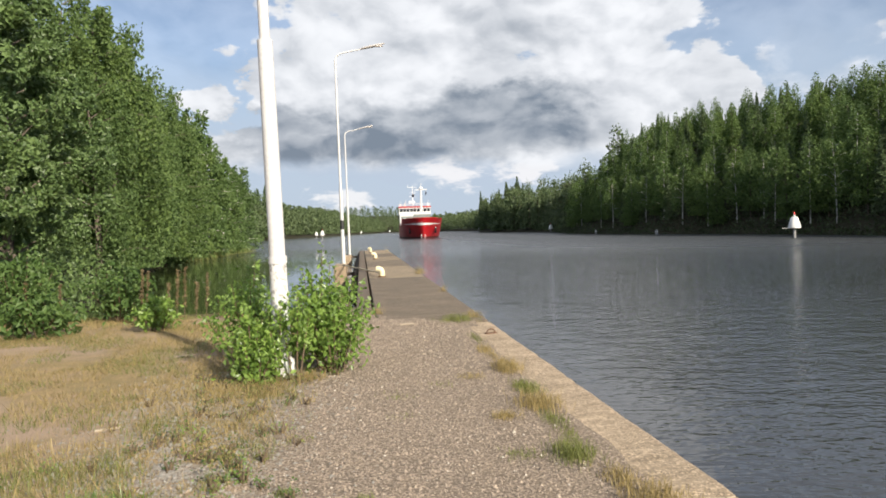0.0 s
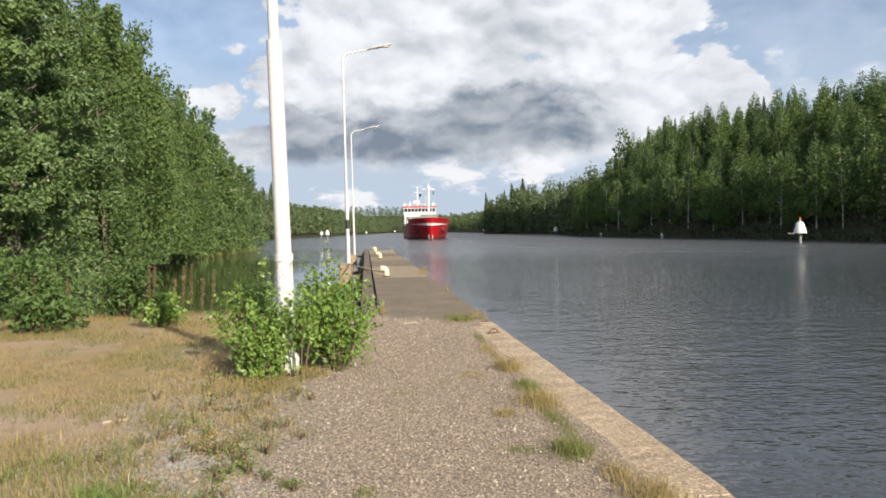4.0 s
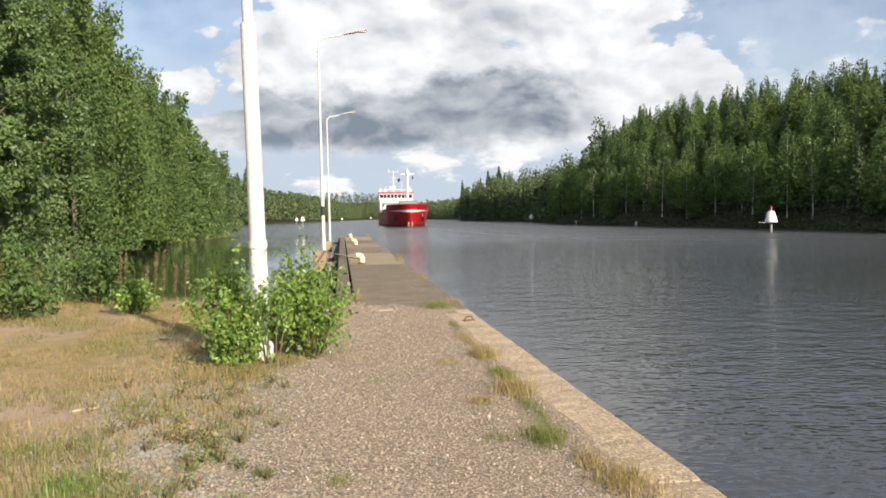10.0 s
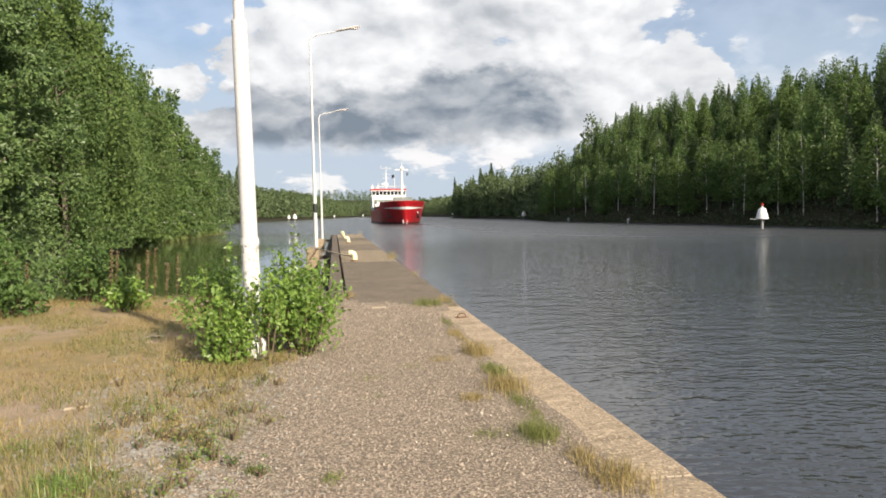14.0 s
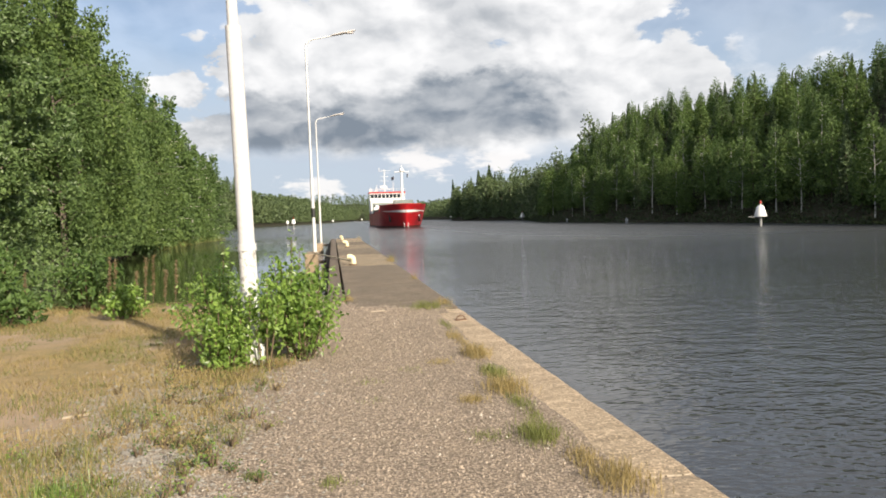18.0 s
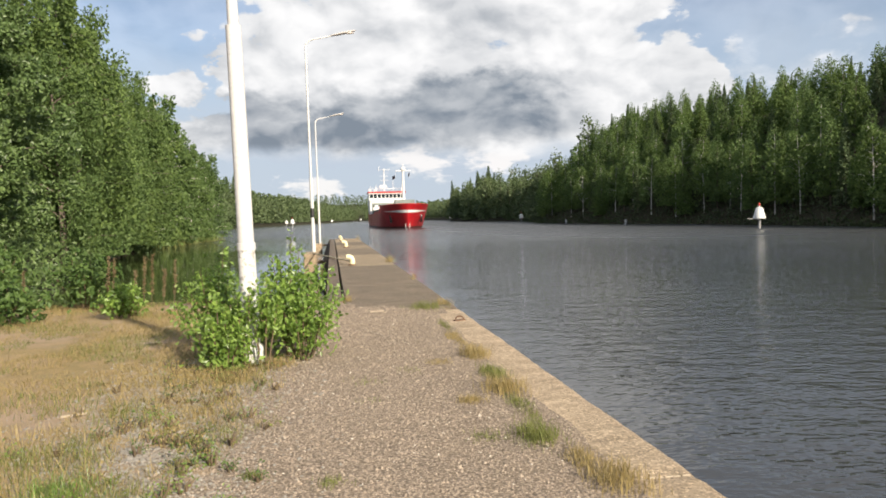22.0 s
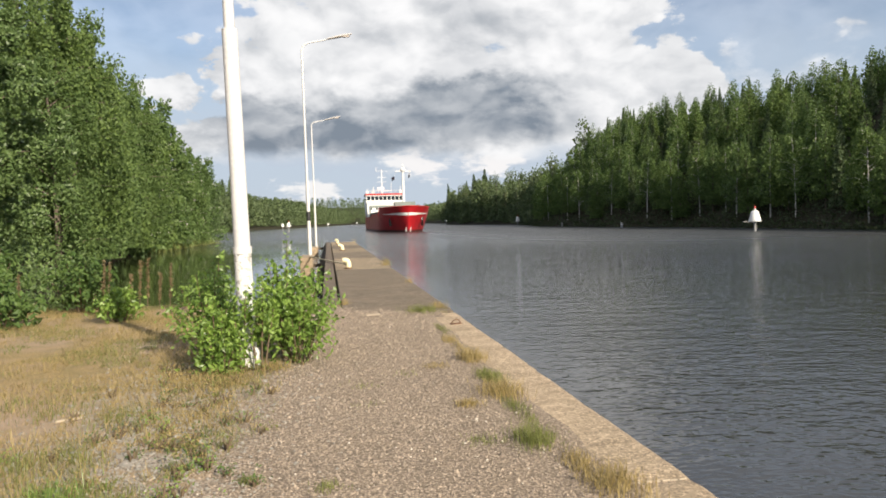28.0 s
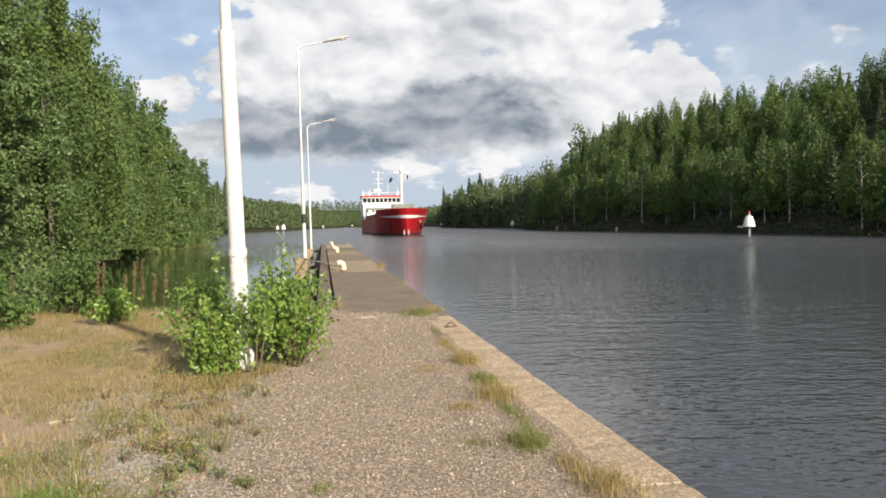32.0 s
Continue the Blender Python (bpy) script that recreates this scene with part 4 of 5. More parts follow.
    for x, h in ((-5.7, 1.5), (-3.9, 1.2), (5.3, 2.0)):
        bm = bmesh.new()
        box(bm, x - 0.45, x + 0.45, 66.5, 67.3, 11.9, 11.9 + h * 0.6, 0.1)
        tube(bm, [(x, 66.9, 11.9), (x, 66.9, 12.3 + h)], 0.08, 6)
        part("signal_box", bm, M["ship_white"], ship)
    # main mast
    bm = bmesh.new()
    tube(bm, [(-0.6, 70, 11.9), (-0.6, 70, 15.0), (-0.6, 70, 20.1)], [0.24, 0.17, 0.11], 12)
    main = part("main_mast", bm, M["ship_white"], ship, "white lattice radar mast", smooth=True)
    for z, w in ((19.5, 2.0), (17.4, 1.4), (15.9, 1.5)):
        bm = bmesh.new()
        box(bm, -0.6 - w, -0.6 + w, 69.85, 70.15, z, z + 0.12, 0.03)
        part("yard", bm, M["ship_white"], main)
    for x, z in ((-3.4, 14.4), (2.5, 15.9), (-2.4, 20.6)):
        bm = bmesh.new()
        tube(bm, [(x, 70.0, 11.9 if z < 20 else 19.5), (x, 70.0, z)], 0.08, 8)
        part("antenna_pole", bm, M["ship_white"], main)
    bm = bmesh.new()
    box(bm, -3.4, 2.5, 69.85, 70.15, 12.9, 13.1, 0.03)
    box(bm, -2.2, 0.2, 69.5, 70.5, 13.4, 14.2, 0.06)
    part("radar_platform", bm, M["ship_white"], main)
    bm = bmesh.new()
    box(bm, -1.8, 1.8, 75.5, 78.5, 8.7, 11.6, 0.25)
    part("funnel", bm, M["ship_red"], ship, "red funnel")
    return ship


SHIP = build_ship()


# ---- trees ----
def grow(rng, height, radius, low, n, size, kind):
    """Verts and faces of wood and crown of one tree."""
    bm = bmesh.new()
    bend = rng.normal(scale=0.03, size=2) * height

    def axis(t):
        return Vector((bend[0] * t * t, bend[1] * t * t, height * t))

    r0 = (0.011 * height + 0.03) * (0.55 if n < 3000 else 1.0)
    tube(bm, [axis(t) - Vector((0, 0, 0.5 if t == 0 else 0)) for t in (0, 0.15, 0.4, 0.68, 0.86)], [r0 * 1.15, r0, r0 * 0.75, r0 * 0.42, 0.02], 7)
    pts = []
    if kind == "spruce":
        tiers = max(10, int(height * 2.4))
        per = max(3, int(n / (tiers * 5)))
        for i in range(tiers):
            t = low + (0.985 - low) * i / (tiers - 1)
            reach = radius * (1 - (t - low) / (1 - low)) ** 1.05 * rng.uniform(0.70, 1.15) + 0.06
            m = 5 if i < tiers - 6 else 3
            turn = rng.uniform(0, 6.3)
            for k in range(m):
                a = turn + k * 2 * math.pi / m + rng.normal(scale=0.2)
                c = axis(t)
                L = reach * rng.uniform(0.8, 1.1)
                tip = c + Vector((math.cos(a) * L, math.sin(a) * L, -0.32 * L + 0.05))
                if L > 0.8 and k % 2 == 0:
                    tube(bm, [c, tip], [0.03, 0.01], 3, False)
                u = rng.uniform(0.12, 1.0, size=per) ** 0.8
                for q in u:
                    p = c.lerp(tip, q)
                    spread = 0.16 * L * (1.15 - q) + 0.05
                    pts.append((p.x + rng.normal(scale=spread), p.y + rng.normal(scale=spread), p.z - abs(rng.normal(scale=0.10 + 0.05 * L))))
    elif kind == "young":
        # slender spire with lobes
        u = rng.uniform(size=n)
        f = 1 - (1 - u) ** 0.62
        a = rng.uniform(0, 6.283, size=n)
        z0, wide = rng.uniform(0, 50), rng.uniform(0.40, 0.58)
        lobe = np.array([0.85 + 0.75 * noise.noise((math.cos(q) * 1.5, math.sin(q) * 1.5, w * height * 0.42 + z0)) for q, w in zip(a, f)])
        r = radius * ((1 - f) ** wide * np.minimum(1.0, 0.62 + 2.2 * f) * lobe + 0.03) * rng.uniform(0.12, 1.0, size=n) ** 0.5
        t = low + (1 - low) * f
        pts = np.stack([bend[0] * t * t + np.cos(a) * r, bend[1] * t * t + np.sin(a) * r, height * t - 0.25 * r], 1).tolist()
        for i in range(12):
            t = low + (0.85 - low) * (i + 0.5) / 12
            c = axis(t)
            L = radius * 0.75 * (1 - (t - low) / (1 - low)) ** 0.75
            tube(bm, [c, c + Vector((math.cos(i * 2.4) * L, math.sin(i * 2.4) * L, 0.45 * L))], [0.035, 0.01], 3, False)
    else:
        limbs = 30 if kind == "alder" else 24
        per = n // (limbs * 3)
        for i in range(limbs):
            t = low + (0.96 - low) * (i + rng.uniform(0, 0.8)) / limbs
            a = i * 2.4 + rng.normal(scale=0.4)
            f = (t - low) / (1 - low)
            if kind == "birch":
                shape = min(1.0, 0.62 + 1.4 * f) * (1 - f) ** 0.60 * 1.15
            else:
                shape = (1 - f ** 1.7) ** 0.8
            L = radius * (0.20 + 0.90 * shape) * rng.uniform(0.75, 1.15)
            c = axis(t * 0.92)
            rise = rng.uniform(0.25, 0.75) * L
            mid = c + Vector((math.cos(a) * L * 0.55, math.sin(a) * L * 0.55, rise * 0.8))
            tip = c + Vector((math.cos(a) * L, math.sin(a) * L, rise * (0.75 if kind == "birch" else 0.9)))
            tube(bm, [c, mid, tip], [(0.035 + 0.004 * height * (1 - t)) * (0.5 if n < 3000 else 1.0), 0.025, 0.01], 4, False)
            for q, rr in ((0.45, 0.30), (0.75, 0.30), (1.0, 0.26)):
                p = c.lerp(mid, q / 0.55) if q < 0.55 else mid.lerp(tip, (q - 0.55) / 0.45)
                s = radius * rr * rng.uniform(0.75, 1.25) * (0.44 if kind == "alder" else 1.0) * (1.08 - 0.45 * f)
                g = np.clip(rng.normal(size=(per, 3)), -1.5, 1.5) * np.array([s * (0.40 if kind == "birch" else 0.62), s * (0.40 if kind == "birch" else 0.62), s * (0.65 if kind == "birch" else 0.6)])
                if kind == "birch":
                    g[:, 2] -= np.abs(rng.normal(size=per)) * s * 1.2
                pts.extend((np.array(p) + g).tolist())
    pts = np.array(pts)
    pts[:, 2] = np.maximum(pts[:, 2], 0.15)
    if kind in ("spruce", "young"):
        size = size * np.clip(0.60 + 0.95 * (1 - pts[:, 2:3] / height), 0.60, 1.08)
    v, f = leaves(rng, pts, size, 1.5 if kind != "spruce" else 1.9, 0.5 if kind == "birch" else 0.25)
    return bm, v, f


def tree_kind(seed, name, height, radius, low, n, size, kind, bark, leaf, label):
    rng = np.random.default_rng(seed)
    bm, v, f = grow(rng, height, radius, low, n, size, kind)
    tree = thing(name, 0, 0, 0, label, "tree")
    part("trunk", bm, bark, tree)
    piece("crown", mesh_of("crown", v, f, leaf), tree)
    return tree


def plant(protos, spots, group):
    """The first spot of each prototype takes the prototype itself, the rest are copies."""
    used = set()
    for which, x, y, turn, s in spots:
        src = protos[which % len(protos)]
        m = pose(x, y, ground_height(x, y) - 0.1, 0, 0, turn)
        if id(src) in used:
            ob = copy_thing(src, m)
        else:
            ob = src
            ob.matrix_basis = m
            used.add(id(src))
        ob.scale = (s, s, s * (0.94 + 0.12 * ((which * 7) % 5) / 4))
        tagged(ob, group=group)


def build_trees():
    rng = np.random.default_rng(11)
    near = [tree_kind(21 + i, "alder_tree", h, r, lo, n, sz, "alder", M["bark"], M["leaf_near"], "leafy grey alder with branches down to the bank") for i, (h, r, lo, n, sz) in enumerate(((14.0, 3.6, 0.04, 24000, 0.135), (15.5, 3.8, 0.03, 24000, 0.14), (11.0, 3.2, 0.03, 21000, 0.125)))]
    spots = [(0, -10.9, 19.0, 10, 0.88), (1, -13.6, 23.5, 80, 0.92), (2, -8.8, 16.4, 200, 0.52), (0, -14.0, 28.0, 150, 0.98), (1, -15.8, 33.5, 250, 0.95), (2, -16.5, 20.0, 30, 1.25), (1, -19.0, 28.0, 300, 1.0), (2, -12.4, 16.0, 110, 0.75), (0, -17.5, 37.0, 45, 0.98), (1, -11.2, 24.6, 120, 0.72)]
    plant(near, spots, "alders and birches along the bay")
    left = [tree_kind(41 + i, "birch_tree", h, r, 0.03, 15500, 0.140, "birch", M["bark"], M["leaf_birch"], "birch with drooping light green leaves at the water") for i, (h, r) in enumerate(((14.5, 3.3), (15.5, 3.5), (13.0, 3.2)))]
    lfar = [tree_kind(51 + i, "birch_tree", h, r, 0.03, 4200, 0.26, "birch", M["birch_bark"], M["leaf_birch"], "birch with drooping light green leaves at the water") for i, (h, r) in enumerate(((14.5, 3.3), (15.5, 3.5)))]
    spots, fspots, y, k = [], [], 41.0, 0
    while y < 116:
        for row, d in enumerate((1.1, 5.4)):
            s = rng.uniform(0.92, 1.10) * (0.90 if y < 44 else 1.06 if y < 53 else 1.14 if y < 84 else 1.16 if y < 95 else 1.06 if y < 104 else 0.88)
            spot = (k, left_shore(y) - d - rng.uniform(0, 1.2) + (0.8 if row == 0 else 0), y + rng.uniform(-1, 1) + row * 2, rng.uniform(0, 360), s * (1.0 if row == 0 else 1.06))
            if row == 0 or y < 78 or k % 4 == 1:
                (spots if y < 78 else fspots).append(spot)
            k += 1
        y += 4.2
    plant(left, spots, "alders and birches along the bay")
    plant(lfar, fspots, "alders and birches along the bay")

    birch = [tree_kind(61 + i, "birch_tree", h, r, lo, n, sz, kd, M["birch_bark" if i % 2 else "bark"], M["leaf_bank"], "slender birch with white trunk on the wooded bank" if i % 2 else "slender dark-stemmed birch on the wooded bank") for i, (h, r, lo, n, sz, kd) in enumerate(((15.0, 3.3, 0.14, 2100, 0.33, "young"), (16.5, 3.2, 0.28, 2300, 0.30, "birch"), (13.0, 3.1, 0.10, 2100, 0.31, "young"), (16.0, 3.4, 0.18, 2100, 0.33, "young")))]
    aspen = [tree_kind(71 + i, "aspen_tree", h, r, 0.08, 1400, 0.39, "young", M["bark"], M["leaf_bank"], "slender light green aspen in the wooded bank") for i, (h, r) in enumerate(((13.0, 3.2), (14.5, 3.3), (12.0, 2.9)))]
    spruce = [tree_kind(81 + i, "spruce_tree", h, r, lo, 1400, 0.36, "spruce", M["bark"], M["leaf_spruce"], "dark pointed spruce in the wooded bank") for i, (h, r, lo) in enumerate(((15.5, 2.7, 0.08), (14.0, 2.6, 0.06), (16.5, 2.9, 0.08)))]
    woods = [tree_kind(91 + i, "aspen_tree", h, r, 0.03, 650, 0.62, "young", M["bark"], M["leaf_far"], "round-crowned green aspen far down the wooded bank") for i, (h, r) in enumerate(((14.5, 3.6), (13.0, 3.4)))]
    bspots, aspots, sspots, wspots, k = [], [], [], [], 0
    # dark woods across the mouth of the bay
    for d0 in (2.5, 8.0, 14.0):
        y = 190.0
        while y < 335:
            (sspots if rng.uniform() < 0.8 else wspots).append((k, left_shore(y) - d0 + rng.uniform(-1.5, 1.5), y, rng.uniform(0, 360), rng.uniform(0.95, 1.20) * (1.0 if y < 240 else 1.22)))
            k += 1
            y += 5.0 * rng.uniform(0.8, 1.25)
    rng = np.random.default_rng(12)
    for d0, gap, share in ((3.0, 4.2, 0.78), (8.5, 4.6, 0.70), (15.0, 4.8, 0.58), (22.0, 5.0, 0.6), (30.0, 3.8, 0.66), (38.0, 3.3, 0.56), (47.0, 3.0, 0.50)):
        y = 56.0 + d0 * 0.8
        while y < max(260, 176 + 2.67 * d0 + 32):
            x = along(RIGHT, y) + d0 + rng.uniform(-1.5, 1.5)
            spot = (k, x, y + rng.uniform(-1, 1), rng.uniform(0, 360), rng.uniform(0.84, 1.04) * min(1.0, 0.55 + 0.0041 * y))
            ((bspots if d0 < 16 else aspots) if rng.uniform() < share else sspots).append(spot if d0 < 25 else (*spot[:4], spot[4] * 0.85))
            k += 1
            y += gap * rng.uniform(0.8, 1.25)
    for d0 in (3.5, 11.0, 20.0):
        y = 262.0 + max(0.0, 2.67 * d0 - 70)
        while y < 620:
            x = along(RIGHT, y) + d0 + rng.uniform(-2, 2)
            (wspots if rng.uniform() < 0.88 else sspots).append((k, x, y, rng.uniform(0, 360), rng.uniform(0.85, 1.2) * (1.32 if y < 480 else 1.15)))
            k += 1
            y += 6.0 * rng.uniform(0.8, 1.25)
    plant(birch, bspots, "trees on the wooded canal bank")
    plant(aspen, aspots, "trees on the wooded canal bank")
    plant(woods, wspots, "trees on the wooded canal bank")
    # the bank's shoulder ends in round leafy crowns
    sspots = [p for p in sspots if not (0.290 < p[1] / p[2] < 0.350 and p[2] < 300)]
    sspots = [(k, x, y, a, s * (0.72 if y < 230 and x > 95 else 0.80 if y < 230 and x > 0 else 1.0)) for k, x, y, a, s in sspots]
    plant(spruce, sspots, "trees on the wooded canal bank")
    broad = [tree_kind(86, "spruce_tree", 16.0, 4.3, 0.10, 1900, 0.42, "spruce", M["bark"], M["leaf_spruce"], "broad dark spruce standing over the leafy woods")]
    plant(broad, [(0, 82.6, 400.0, 0, 1.66), (0, 88.3, 402.0, 60, 1.70), (0, 77.6, 404.0, 90, 1.40)], "trees on the wooded canal bank")


build_trees()


def far_woods():
    """Woods too far off to tell trees apart."""
    rng = np.random.default_rng(5)
    pts, sizes = [], []

    def crown(x, y, h, r, n):
        z0 = ground_height(x, y)
        t = rng.uniform(0.05, 0.93, size=n)
        w = r * np.minimum(1.0, (1 - t) * 2.2 + 0.16)
        a = rng.uniform(0, 6.283, size=n)
        q = np.sqrt(rng.uniform(0.2, 1.0, size=n))
        pts.append(np.stack([x + np.cos(a) * w * q, y + np.sin(a) * w * q, z0 + t * h], 1))

    for y in np.arange(338, 935, 9.0):
        for d in (2.5, 8.0, 15.0, 24.0):
            crown(left_shore(y) - d - rng.uniform(0, 3), y + rng.uniform(-3, 3), rng.uniform(13, 18), rng.uniform(2.6, 3.6), 190)
    for y in np.arange(625, 935, 9.0):
        for d in (3.0, 9.0, 16.0):
            crown(along(RIGHT, y) + d + rng.uniform(0, 3), y + rng.uniform(-3, 3), rng.uniform(12, 17), rng.uniform(2.2, 3.2), 140)
    for row, y in enumerate((938, 955, 985, 1030, 1080, 1130)):
        for x in np.arange(-190, 230, 6.0):
            crown(x + rng.uniform(-3, 3), y + rng.uniform(-6, 6), rng.uniform(12, 18), rng.uniform(3.0, 4.2), 140)
    v, f = leaves(rng, np.concatenate(pts), 0.95, 1.4)
    tagged(new("far_woods", mesh_of("far_woods", v, f, M["leaf_far"])), "mixed green woods far down the canal", "woods", kind="stuff")
    # undergrowth under the bank's trees, its leaf colour darkened for their shade
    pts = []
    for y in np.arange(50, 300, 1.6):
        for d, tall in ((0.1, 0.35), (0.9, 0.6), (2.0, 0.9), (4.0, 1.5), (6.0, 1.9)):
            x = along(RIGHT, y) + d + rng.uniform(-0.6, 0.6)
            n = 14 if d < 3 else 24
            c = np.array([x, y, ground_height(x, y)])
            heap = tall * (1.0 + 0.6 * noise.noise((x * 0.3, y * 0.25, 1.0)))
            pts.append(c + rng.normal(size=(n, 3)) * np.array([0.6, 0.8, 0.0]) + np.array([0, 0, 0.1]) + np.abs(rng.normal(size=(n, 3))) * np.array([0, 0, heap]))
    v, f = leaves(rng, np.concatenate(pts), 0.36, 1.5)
    tagged(new("undergrowth", mesh_of("undergrowth", v, f, M["leaf_shade"])), "low leafy undergrowth along the wooded bank, coloured dark for shade", "undergrowth", kind="stuff")
    pts = []
    for y in np.arange(16.5, 48, 0.8):
        for d in (0.2, 1.2, 2.4):
            x = left_shore(y) - d
            c = np.array([x, y, max(WATER_Z, ground_height(x, y))])
            n = 62 if y < 30 else 55
            pts.append(c + np.abs(rng.normal(size=(n, 3))) * np.array([0.0, 0.0, 0.7]) + np.clip(rng.normal(size=(n, 3)), -1.6, 1.6) * np.array([0.45, 0.5, 0.1]))
    v, f = leaves(rng, np.concatenate(pts), 0.115, 1.5)
    tagged(new("bay_undergrowth", mesh_of("bay_undergrowth", v, f, M["leaf_near"])), "low leafy bushes along the bay's shore", "undergrowth", kind="stuff")
    pts = []
    for y in np.arange(48, 300, 1.4):
        for d in ((0.3, 1.6, 3.0) if y < 70 else (-0.4, 0.6, 2.0)):
            x = left_shore(y) - d
            c = np.array([x, y, max(WATER_Z, ground_height(x, y))])
            pts.append(c + np.abs(rng.normal(size=(22, 3))) * np.array([0.0, 0.0, 0.8]) + rng.normal(size=(22, 3)) * np.array([0.5, 0.7, 0.1]))
    v, f = leaves(rng, np.concatenate(pts), 0.36, 1.5)
    tagged(new("shore_undergrowth", mesh_of("shore_undergrowth", v, f, M["leaf_near"])), "low leafy undergrowth along the far bay shore", "undergrowth", kind="stuff")
    # reeds along the lit shore of the bay
    n = 3000
    y = rng.uniform(78, 115, size=n)
    xy = np.array([(left_shore(float(q)) + 0.4 + rng.normal(scale=0.6), q, WATER_Z - 0.1) for q in y])
    v, f = needles(rng, xy, rng.uniform(0.5, 1.1, size=n), rng.uniform(0.02, 0.35, size=n), rng.uniform(0.03, 0.07, size=n))
    tagged(new("reeds", mesh_of("reeds", v, f, M["grass_green"])), "pale green reeds standing in the bay's shallows", "reeds", kind="stuff")


# ---- shrubs, herbs and grass on the quay ----
def shrub(x, y, height, width, n, size, leaf, name, label, seed, stems=9, group="", category="shrub", bare=0.08):
    rng = np.random.default_rng(seed)
    z = ground_height(x, y)
    ob = thing(name, x, y, z, label, category, group)
    pts = []
    for i in range(stems):
        a = i * 2.4 + rng.normal(scale=0.3)
        out = width * 0.5 * math.sqrt((i + 0.5) / stems) * rng.uniform(0.7, 1.1)
        h = height * (1.05 - 0.45 * (out / (width * 0.5)) ** 1.5) * rng.uniform(0.82, 1.08)
        p0 = Vector((math.cos(a) * out * 0.25, math.sin(a) * out * 0.25, -0.03))
        p1 = Vector((math.cos(a) * out * 0.65, math.sin(a) * out * 0.65, h * 0.55))
        p2 = Vector((math.cos(a) * out, math.sin(a) * out, h))
        bm = bmesh.new()
        tube(bm, [p0, p1, p2], [0.012, 0.009, 0.003], 5, False)
        part("stem", bm, M["stem"], ob)
        for q in range(n // stems):
            t = rng.uniform(bare, 1.0) ** 0.75
            p = p0.lerp(p1, t * 2) if t < 0.5 else p1.lerp(p2, t * 2 - 1)
            w = 0.15 * width * (1.15 - t) + 0.025
            pts.append((p.x + rng.normal(scale=w), p.y + rng.normal(scale=w), max(0.03, p.z + rng.normal(scale=0.05))))
    v, f = leaves(rng, np.array(pts), size, 1.75, 0.3)
    piece("foliage", mesh_of("foliage", v, f, leaf), ob)
    return ob


for sx, sy, sh, sw, sn, sz, slab, seed, st, sb in (
    (-0.46, 8.75, 1.16, 1.20, 1750, 0.040, "fresh green young alder shrub beside a lamp post", 3, 14, 0.14),
    (-0.36, 8.45, 0.80, 0.85, 850, 0.040, "fresh green young alder shrub beside a lamp post", 16, 10, 0.08),
    (-0.52, 8.70, 1.50, 0.34, 170, 0.038, "tall thin alder sprout beside a lamp post", 17, 3, 0.35),
    (-1.42, 9.30, 1.16, 1.05, 1500, 0.038, "fresh green young alder shrub behind a lamp post", 4, 13, 0.12),
    (-0.98, 8.85, 0.80, 0.80, 800, 0.039, "fresh green young alder shrub behind a lamp post", 19, 10, 0.08),
    (-1.20, 8.03, 0.74, 0.68, 1000, 0.040, "low green alder shrub at a lamp post's foot", 5, 12, 0.06),
    (-1.16, 7.92, 0.46, 0.44, 360, 0.038, "low green alder shrub at a lamp post's foot", 18, 7, 0.06),
    (-0.76, 8.08, 1.02, 0.46, 380, 0.038, "thin alder sprout before a lamp post", 15, 4, 0.34),
    (-0.95, 8.02, 0.92, 0.34, 170, 0.036, "thin alder sprout before a lamp post", 21, 3, 0.42),
):
    shrub(sx, sy, sh, sw, sn, sz, M["leaf_bush"], "young_alder_shrub", slab, seed, st, "shrubs round the lamp post", bare=sb)
shrub(-3.52, 13.1, 0.58, 0.90, 800, 0.055, M["leaf_bush"], "herb_clump", "green leafy weeds on dry grass", 6, 8, "weeds at the quay's edge")
shrub(-5.3, 12.6, 0.75, 1.3, 900, 0.070, M["leaf_herb"], "herb_clump", "grey-green broad weeds under the trees", 7, 10, "weeds at the quay's edge")
shrub(-4.7, 14.8, 1.2, 1.5, 1100, 0.065, M["leaf_herb"], "herb_clump", "tall green weeds at the bank's edge", 8, 12, "weeds at the quay's edge")
shrub(-6.4, 14.6, 1.5, 1.8, 1400, 0.070, M["leaf_herb"], "herb_clump", "tall green weeds at the bank's edge", 9, 12, "weeds at the quay's edge")
shrub(-2.3, 15.2, 0.65, 1.2, 700, 0.050, M["leaf_herb"], "herb_clump", "loose green weeds at the water's edge", 10, 10, "weeds at the quay's edge")


def blades(rng, xy, heights, lean, width):
    """Bent grass blades at ground points: vertices and faces."""
    n = len(xy)
    a = rng.uniform(0, 6.283, size=n)
    d = np.stack([np.cos(a), np.sin(a), np.zeros(n)], 1)
    side = np.stack([-np.sin(a), np.cos(a), np.zeros(n)], 1) * width[:, None] * 0.5
    up = np.array([0, 0, 1.0])
    l = lean[:, None]
    h = heights[:, None]
    v = np.empty((n, 5, 3))
    v[:, 0], v[:, 1] = xy - side, xy + side
    m = xy + d * h * l * 0.3 + up * h * 0.6
    v[:, 2], v[:, 3] = m + side * 0.7, m - side * 0.7
    v[:, 4] = xy + d * h * l + up * h * (1.0 - 0.25 * l)
    i = np.arange(n)[:, None] * 5
    f = np.concatenate([i + np.array([[0, 1, 2]]), i + np.array([[0, 2, 3]]), i + np.array([[3, 2, 4]])], axis=1).reshape(-1, 3)
    return v.reshape(-1, 3), f


